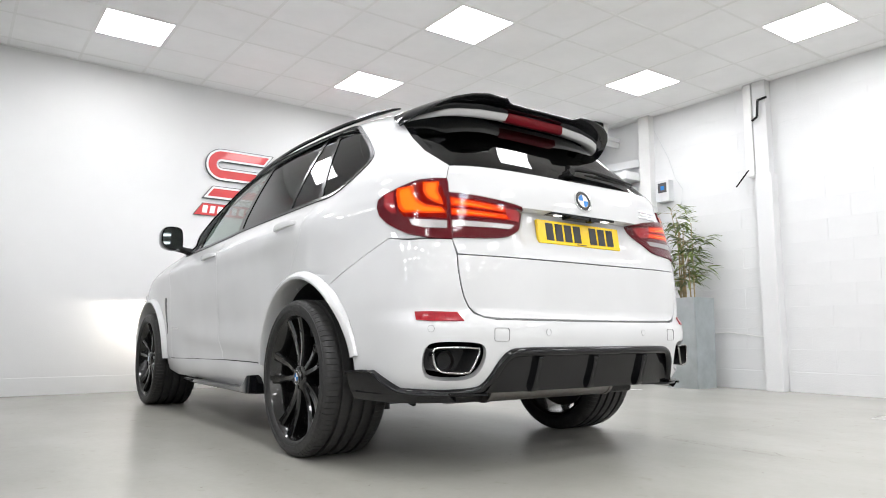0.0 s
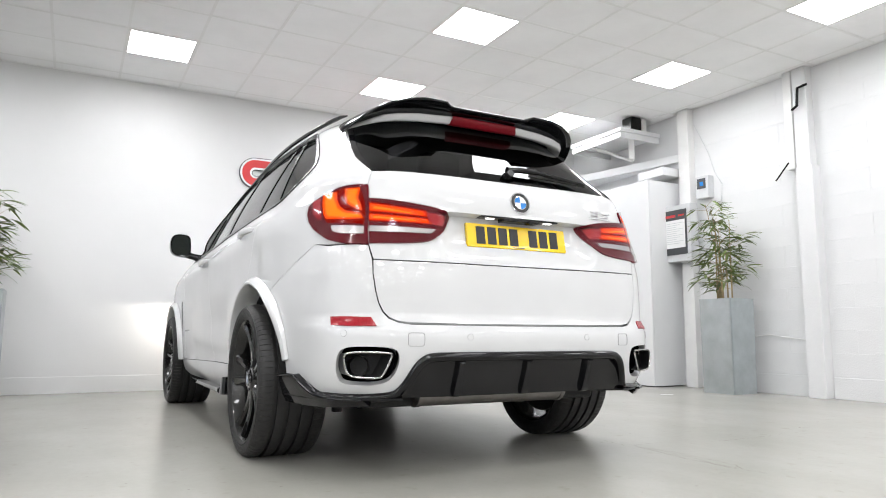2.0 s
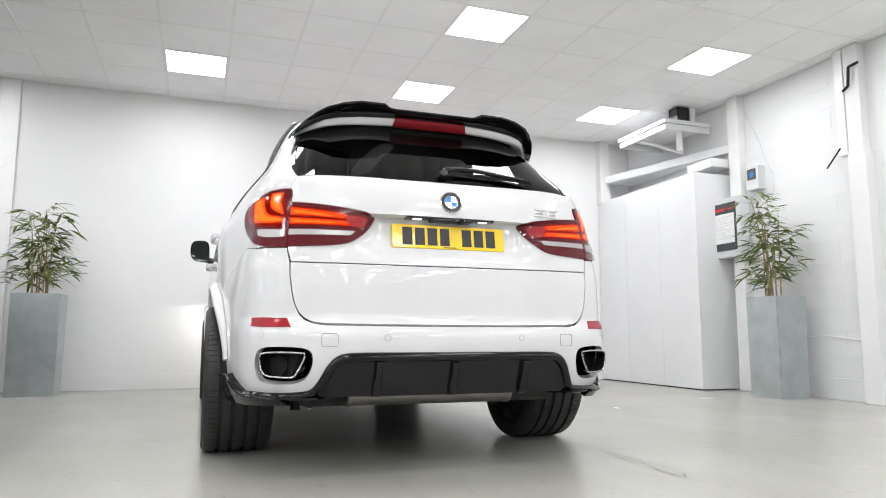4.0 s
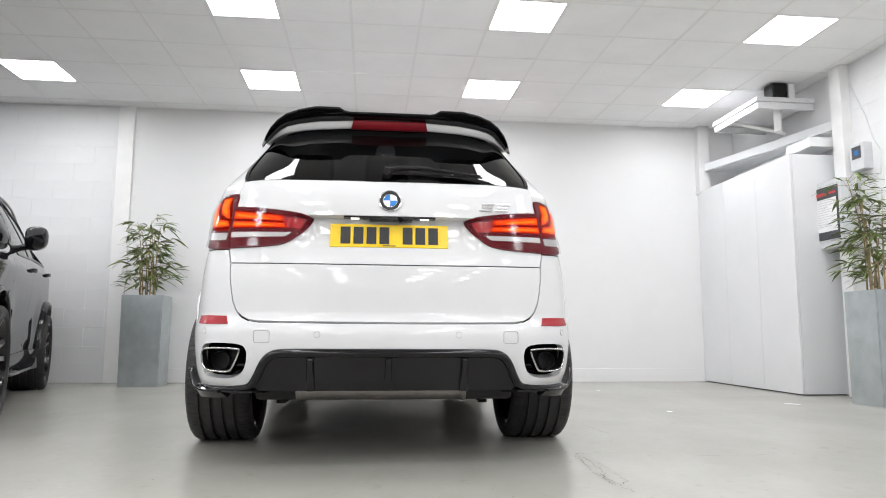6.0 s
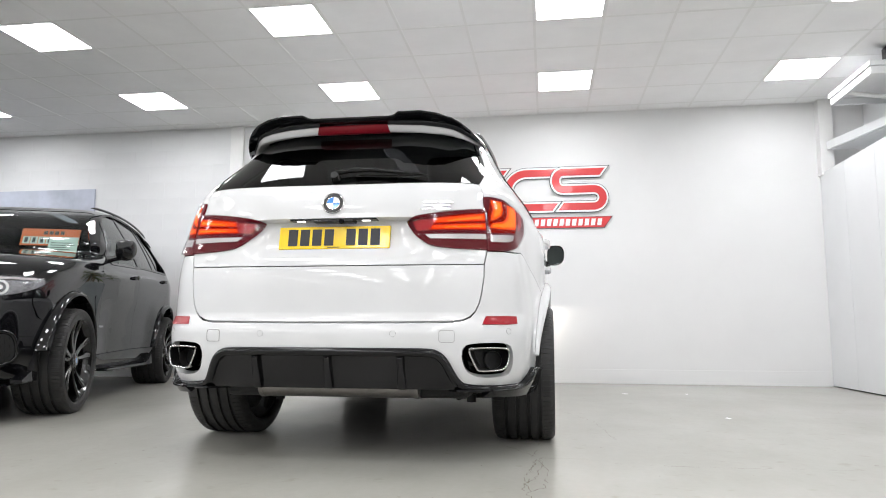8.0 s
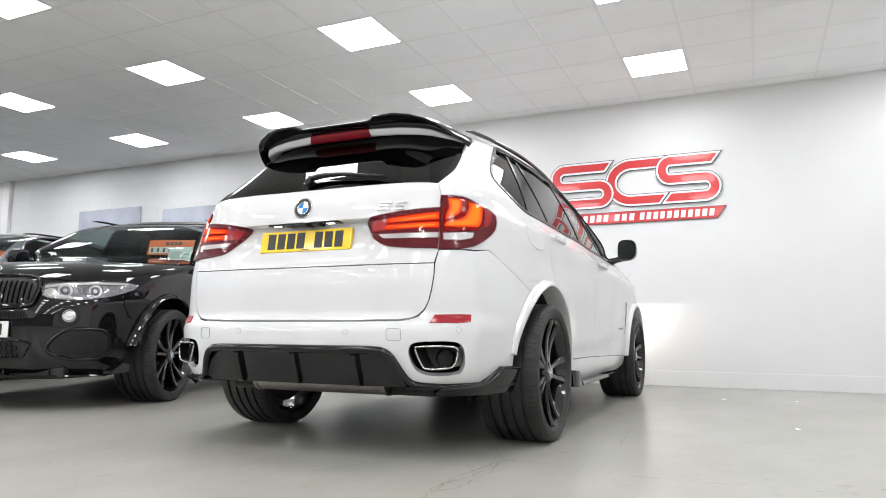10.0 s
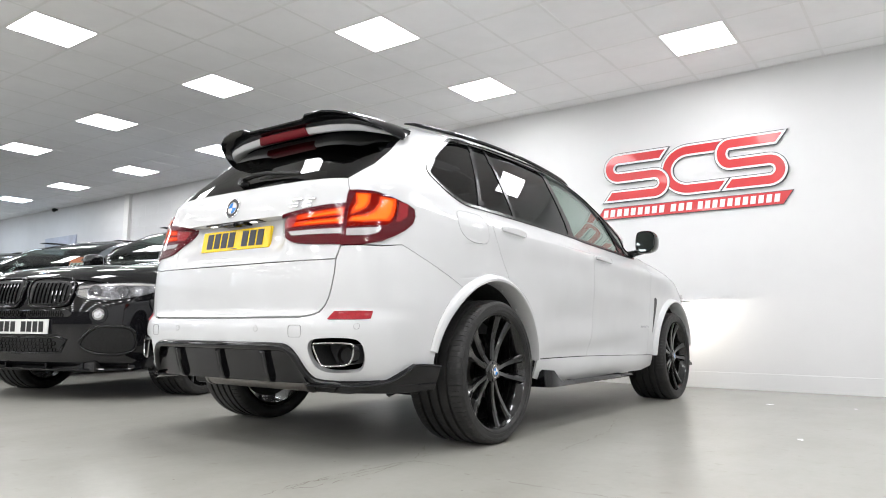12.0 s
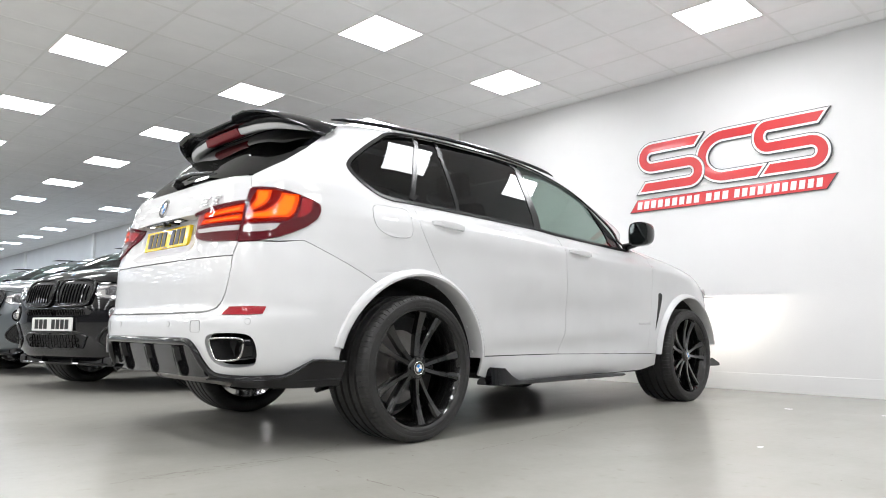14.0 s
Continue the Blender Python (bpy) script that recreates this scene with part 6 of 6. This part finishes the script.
SIGN_TOP, SIGN_MID, SIGN_LOW, SIGN_BEND = 2.540, 2.326, 2.113, 0.107
def bent(right, left, rx_left, bowl, end):
    """Middle line of a double bend: top bar, left bend, middle bar, right bowl, bottom bar."""
    return ([(right, SIGN_TOP)] + arc_line(left, (SIGN_TOP + SIGN_MID) / 2, rx_left, SIGN_BEND, 90, 270)
            + arc_line(bowl, (SIGN_MID + SIGN_LOW) / 2, SIGN_BEND, SIGN_BEND, 90, -90) + [(end, SIGN_LOW)])


sign = empty("wall_sign", 3.0, WALL_Y - 0.002, 1.90)
stands_alone(sign, "large red and white wall sign of bent bands", "sign")
bpy.context.view_layer.update()
bow = [(3.355, SIGN_TOP)] + arc_line(3.035, SIGN_MID, .232, (SIGN_TOP - SIGN_LOW) / 2, 90, 270, 22) + [(3.375, SIGN_LOW)]
for line, back_y in ((bow, 0.0), (bent(2.757, 2.251, SIGN_BEND, 2.659, 2.138), -.008), (bent(3.942, 3.470, .088, 3.840, 3.447), -.008)):
    for name, half, y, mat in (("band_outline", .0735, -.020, SIGN_GREY), ("band_border", .066, -.023, SIGN_WHITE), ("band", .044, -.026, SIGN_RED)):
        ext = (half - .044) * 1.15
        ln = [Vector(p) for p in line]
        ln[0] = ln[0] + (ln[0] - ln[1]).normalized() * ext
        ln[-1] = ln[-1] + (ln[-1] - ln[-2]).normalized() * ext
        a, b = band([tuple(p) for p in ln], half, .74)
        bm = bmesh.new()
        front = [(bm.verts.new((p.x, WALL_Y + y + back_y, p.y)), bm.verts.new((q.x, WALL_Y + y + back_y, q.y))) for p, q in zip(a, b)]
        back = [(bm.verts.new((p.x, WALL_Y - .004, p.y)), bm.verts.new((q.x, WALL_Y - .004, q.y))) for p, q in zip(a, b)]
        for i in range(len(front) - 1):
            (p, q), (r, t), (p2, q2), (r2, t2) = front[i], front[i + 1], back[i], back[i + 1]
            for f in ((p, q, t, r), (p, r, r2, p2), (q, q2, t2, t)):
                bm.faces.new(f)
        for i in (0, -1):
            bm.faces.new((front[i][0], back[i][0], back[i][1], front[i][1]))
        bmesh.ops.recalc_face_normals(bm, faces=bm.faces[:])
        under(sign, part(name, bm, mat, sign))
def slab(name, x0, x1, z0, z1, lean, y, mat, label=""):
    bm = bmesh.new()
    outline_solid(bm, [(x0, z0), (x1, z0), (x1 + lean, z1), (x0 + lean, z1)], -y - .004, Matrix.Translation((0, WALL_Y + y, 0)))
    return under(sign, part(name, bm, mat, sign, label))
slab("strip_outline", 1.962, 3.958, 1.850, 1.990, .098, -.016, SIGN_GREY)
slab("strip", 1.974, 3.952, 1.856, 1.984, .090, -.019, SIGN_RED, "red slanted strip with white bars")
for x0, x1, count in ((2.055, 2.782, 9), (2.828, 3.083, 3), (3.118, 3.945, 11)):
    pitch = (x1 - x0) / count
    for i in range(count):
        slab("strip_bar", x0 + pitch * i, x0 + pitch * (i + .66), 1.880, 1.962, .012, -.0225, SIGN_WHITE)

# ---- planters with bamboo ----
def planter(name, x0, x1, y0, y1, h, seed, label):
    rnd = random.Random(seed)
    cx, cy = (x0 + x1) / 2, (y0 + y1) / 2
    ob = empty(name, cx, cy, 0)
    stands_alone(ob, label, "planter", "planters with bamboo")
    a, b = (x1 - x0) / 2, (y1 - y0) / 2
    bm = bmesh.new()
    rings = [[(sx * a * k, sy * b * k, z) for sx, sy in ((-1, -1), (1, -1), (1, 1), (-1, 1))] for k, z in ((.97, 0), (1, h - .01), (1, h), (.95, h), (.94, h - .06))]
    loft(bm, rings)
    bmesh.ops.bevel(bm, geom=[e for e in bm.edges if abs(e.verts[0].co.z - e.verts[1].co.z) > .3], offset=.008, segments=2, affect="EDGES")
    bmesh.ops.recalc_face_normals(bm, faces=bm.faces[:])
    part("pot", bm, ZINC, ob, "tall tapered galvanised metal pot", 30)
    bm = bmesh.new()
    box(bm, -a * .93, a * .93, -b * .93, b * .93, h - .08, h - .045)
    part("gravel", bm, SOIL, ob)
    for k in range(9):
        bx, by = rnd.uniform(-.09, .09), rnd.uniform(-.09, .09)
        top = rnd.uniform(.62, 1.08)
        ang, lean = rnd.uniform(0, 2 * math.pi), rnd.uniform(.02, .24)
        pts = [Vector((bx + lean * math.cos(ang) * t * t, by + lean * math.sin(ang) * t * t, h - .06 + top * t)) for t in np.linspace(0, 1, 9)]
        bm = bmesh.new()
        line, radii = [], []
        for i, q in enumerate(pts):
            r = .009 - .0065 * i / 8
            for dz, k in ((-.006, 1.0), (0, 1.3), (.006, 1.0)) if 0 < i < 8 else ((0, 1.0),):
                line.append(q + Vector((0, 0, dz)))
                radii.append(r * k)
        tube(bm, line, radii, 6)
        part("cane", bm, CANE, ob, smooth=50)
        sprays = []
        for i in range(rnd.randint(13, 16)):
            t = rnd.uniform(.16, 1.0)
            f = t * 8
            j = min(int(f), 7)
            p = pts[j].lerp(pts[j + 1], f - j)
            d = rnd.uniform(0, 2 * math.pi)
            reach = rnd.uniform(.03, .24) * (1.15 - .5 * t)
            twig = p + Vector((math.cos(d) * reach, math.sin(d) * reach, rnd.uniform(.0, .10)))
            bm = bmesh.new()
            tube(bm, [p, twig], [.0022, .0012], 4)
            part("twig", bm, CANE, ob)
            sprays.append((twig, d))
        for twig, d in sprays:
            for leaf in range(rnd.randint(3, 4)):
                e = d + rnd.uniform(-1.1, 1.1)
                ln, wd = rnd.uniform(.11, .20), rnd.uniform(.009, .0165)
                up = rnd.uniform(-.35, .55)
                fwd = Vector((math.cos(e), math.sin(e), up)).normalized()
                across = fwd.cross(Vector((0, 0, 1))).normalized()
                across = (across + Vector((0, 0, rnd.uniform(-.6, .6)))).normalized()
                sag = rnd.uniform(.02, .07)
                row, lb = [], bmesh.new()
                for s, w in ((0, .15), (.25, .9), (.5, 1.0), (.75, .65), (1, .02)):
                    c = twig + fwd * ln * s - Vector((0, 0, sag * s * s))
                    row.append((lb.verts.new(c - across * wd * w), lb.verts.new(c - Vector((0, 0, .0015))), lb.verts.new(c + across * wd * w)))
                for r0, r1 in zip(row, row[1:]):
                    lb.faces.new((r0[0], r0[1], r1[1], r1[0]))
                    lb.faces.new((r0[1], r0[2], r1[2], r1[1]))
                part("leaf", lb, LEAF, ob, smooth=60)
    return ob


planter("bamboo_planter", 6.40, 6.76, 4.26, 4.66, 0.975, 3, "tall galvanised planter with leafy bamboo beside the brick wall")
planter("bamboo_planter", -0.49, -0.06, 6.68, 7.06, 0.985, 8, "tall galvanised planter with leafy bamboo beside the column")

# posters on the block wall, and a small camera
for k, (x0, x1, z0, z1) in enumerate(((-4.35, -2.80, 1.75, 2.51), (-6.30, -4.85, 1.75, 2.60), (-11.8, -10.35, 1.75, 2.62))):
    p = joined("wall_poster", [(x0, x1, WALL_Y - 0.022, WALL_Y + 0.006, z0, z1)], BANNER, bevel=0.003)
    stands_alone(p, "blue-grey framed poster panel on the block wall", "poster", "posters on the block wall")
bm = bmesh.new()
cyl(bm, (-11.36, WALL_Y - .05, 3.28), (-11.36, WALL_Y + .01, 3.28), .03, n=16)
bmesh.ops.create_uvsphere(bm, u_segments=16, v_segments=10, radius=.045, matrix=Matrix.Translation((-11.36, WALL_Y - .07, 3.26)))
stands_alone(part("security_camera", bm, SATIN_BLACK, smooth=50), "small dark dome security camera on the wall", "camera")
# ---- the other cars of the row ----
def repaint(car, swap):
    for o in car.children_recursive:
        for i, slot in enumerate(o.material_slots):
            m = swap.get(slot.material.name if slot.material else "")
            if m:
                slot.link = "OBJECT"
                slot.material = m


LAMP_OFF = {"amber_led_core": LAMP_RED_LIGHT, "amber_red_led_light": LAMP_RED_LIGHT, "red_bar_fade": LAMP_RED_LIGHT, "faint_red_halo": LAMP_RED, "plate_lamp_light": LAMP_SILVER, "white_plate": PLATE_WHITE}
def price_cards(car_name, m, orange=True):
    """Cards standing behind a windscreen."""
    card = new("price_card")
    card.matrix_world = m
    tagged(card, "orange and pale price card behind the windscreen", "price card", "price cards in the cars")
    bm = bmesh.new()
    box(bm, -.235, .235, -.003, .003, 0, .165)
    part("card_board", bm, ORANGE_CARD, card, "orange card")
    bm = bmesh.new()
    for i in range(5):
        box(bm, -.215 + .062 * i, -.160 + .062 * i, -.006, -.0035, .015, .085)
    part("price_panel", bm, PALE_CARD, card)
    bm = bmesh.new()
    for i in range(5):
        box(bm, -.20 + .062 * i, -.175 + .062 * i, -.008, -.0065, .025, .075)
    for i in range(4):
        box(bm, -.06 + .045 * i, -.028 + .045 * i, -.006, -.0035, .108, .142)
    part("card_print", bm, SIGN_GREY, card)
    bm = bmesh.new()
    box(bm, .0, .235, -.014, -.010, -.09, .08)
    part("detail_sheet", bm, PALE_CARD, card, "pale detail sheet")
    bm = bmesh.new()
    for i in range(5):
        box(bm, .02, .21 - .03 * (i % 3), -.016, -.0145, -.07 + .022 * i, -.064 + .022 * i)
    part("sheet_print", bm, SIGN_GREY, card)
    return card


row = ((-2.085, 6.12, 198.8, BLACK_PAINT, "black sport utility car parked nose out in a row"),
       (-4.92, 6.06, 198.8, GREY_PAINT, "dark grey sport utility car parked nose out in a row"),
       (-7.87, 6.01, 198.8, BLACK_PAINT, "black sport utility car parked nose out in a row"),
       (-10.77, 6.01, 198.8, GREY_PAINT, "dark grey sport utility car parked nose out in a row"))
for x, y, turn, paint, label in row:
    c = copy_thing(suv, pose(x, y, 0, 0, 0, turn) @ SIZE)
    c.name = "parked_sport_utility_car"
    tagged(c, label, "car", "parked cars in the row")
    repaint(c, {"white_car_paint": paint, **LAMP_OFF})
    m = pose(x, y, 0, 0, 0, turn) @ SIZE @ pose(-.37, 1.90, 1.315, -22, 0, 180)
    price_cards("", m)

# ---- the white car's dipped headlamps; an added, unseen plate cuts each beam off at the top ----
for s in (1, -1):
    for dx, power in ((.50, 14.0), (.66, 12.0)):
        lamp = bpy.data.lights.new("headlamp_beam", "SPOT")
        lamp.energy, lamp.color, lamp.spot_size, lamp.spot_blend, lamp.shadow_soft_size = power, (1.0, 0.93, 0.84), radians(150), 0.9, 0.003
        ob = new("headlamp_beam", lamp)
        ob.matrix_world = look((CAR_X + s * dx * CAR_SIZE, CAR_Y + 3.83 * CAR_SIZE, .852 * CAR_SIZE), (CAR_X + s * (dx + .10) * CAR_SIZE, CAR_Y + 5.0 * CAR_SIZE, .70 * CAR_SIZE))
    # added plate in front of the nose, no part of the car, only shapes the beam
    bm = bmesh.new()
    box(bm, s * .58 - .25, s * .58 + .25, 3.80, 3.90, .858, .864, bevel=.001)
    part("headlamp_shade", bm, SATIN_BLACK, suv)
# ---- cracks in the floor ----
def crack(name, pts, seed, width=0.004):
    rnd = random.Random(seed)
    line = []
    for a, b in zip(pts, pts[1:]):
        n = max(2, int(math.dist(a, b) / 0.03))
        for i in range(n):
            t = i / n
            line.append((a[0] + (b[0] - a[0]) * t + rnd.gauss(0, .006), a[1] + (b[1] - a[1]) * t + rnd.gauss(0, .006)))
    bm = bmesh.new()
    prev = None
    for i in range(len(line) - 1):
        d = Vector((line[i + 1][0] - line[i][0], line[i + 1][1] - line[i][1], 0)).normalized()
        w = Vector((-d.y, d.x, 0)) * width * rnd.uniform(.12, .6)
        p = Vector((line[i][0], line[i][1], .0012))
        cur = (bm.verts.new(p - w), bm.verts.new(p + w))
        if prev and rnd.random() > .18:
            bm.faces.new((prev[0], cur[0], cur[1], prev[1]))
        prev = cur
    tagged(part(name, bm, CRACK), "fine dirty crack in the painted floor", "crack", kind="structure")


crack("floor_crack_1", [(3.21, 2.87), (3.19, 2.46), (3.19, 2.13), (3.16, 1.74), (3.17, 1.51)], 2)
crack("floor_crack_2", [(3.17, 1.77), (3.21, 1.98), (3.23, 2.25), (3.21, 2.34), (3.48, 2.37)], 3)
crack("floor_crack_3", [(3.19, 2.31), (3.25, 2.03), (3.23, 1.71), (3.17, 1.59)], 4)
crack("floor_crack_4", [(3.02, 2.69), (3.21, 2.34), (3.15, 1.89), (3.19, 1.46)], 5)
crack("floor_crack_5", [(3.62, 2.99), (3.55, 3.75), (3.33, 4.45)], 6)
crack("floor_crack_6", [(3.55, 2.25), (4.00, 2.23), (4.66, 2.28)], 7, 0.005)
# ---- specks of grit and small chips on the floor ----
rnd = random.Random(21)
bm = bmesh.new()
for i in range(340):
    cx, cy, size, turn = rnd.uniform(-2.5, 6.6), rnd.uniform(-.6, 7.1), rnd.uniform(.0015, .0045) * (1 + (rnd.random() > .93)), rnd.uniform(0, 6.28)
    n = rnd.randint(5, 8)
    bm.faces.new([bm.verts.new((cx + size * rnd.uniform(.6, 1.2) * math.cos(turn + 6.28 * k / n) * 1.5, cy + size * rnd.uniform(.6, 1.2) * math.sin(turn + 6.28 * k / n), .0013)) for k in range(n)])
tagged(part("floor_grit", bm, CRACK), "dark specks of grit on the painted floor", "grit", kind="stuff")

# ---- painted blocks of the walls: one mesh, many objects ----
def block_mesh(name, w, h, d, material):
    bm = bmesh.new()
    c = 0.0015
    loft(bm, [[(-w / 2 + e, y, -h / 2 + e), (w / 2 - e, y, -h / 2 + e), (w / 2 - e, y, h / 2 - e), (-w / 2 + e, y, h / 2 - e)] for e, y in ((0, 0), (0, -d + .001), (c, -d))])
    bmesh.ops.recalc_face_normals(bm, faces=bm.faces[:])
    me = bpy.data.meshes.new(name)
    bm.to_mesh(me)
    bm.free()
    me.materials.append(material)
    return me


def block_wall(host, origin, along, length, height, rz, mesh_full, pitch_x, pitch_z, z0):
    rnd = random.Random(5)
    n = 0
    for k in range(int((height - z0) / pitch_z)):
        for i in range(int(length / pitch_x)):
            u = (i + .5 + (.5 if k % 2 else 0)) * pitch_x
            if u + pitch_x / 2 > length:
                continue
            ob = new("block", mesh_full)
            p = Vector(origin) + Vector(along) * u + Vector((0, 0, z0 + (k + .5) * pitch_z))
            ob.matrix_world = Matrix.Translation(p) @ Matrix.Rotation(radians(rz + rnd.gauss(0, .06)), 4, "Z")
            ob.parent = host
            n += 1
    return n


named = {o.name: o for o in scene.objects}
full = block_mesh("block", .4484, .2150, .003, BLOCK_WHITE)
block_wall(named["wall_north_west"], (-.90, WALL_Y + .012, 0), (-1, 0, 0), 8.4, CEIL, 0, full, .45, .2165, .20)
block_wall(named["wall_east"], (WALL_X, 3.53, 0), (0, -1, 0), 3.2, CEIL, -90, full, .45, .2165, .21)
block_wall(named["wall_east"], (WALL_X, 5.08, 0), (0, -1, 0), 1.30, CEIL, -90, full, .433, .2165, .21)
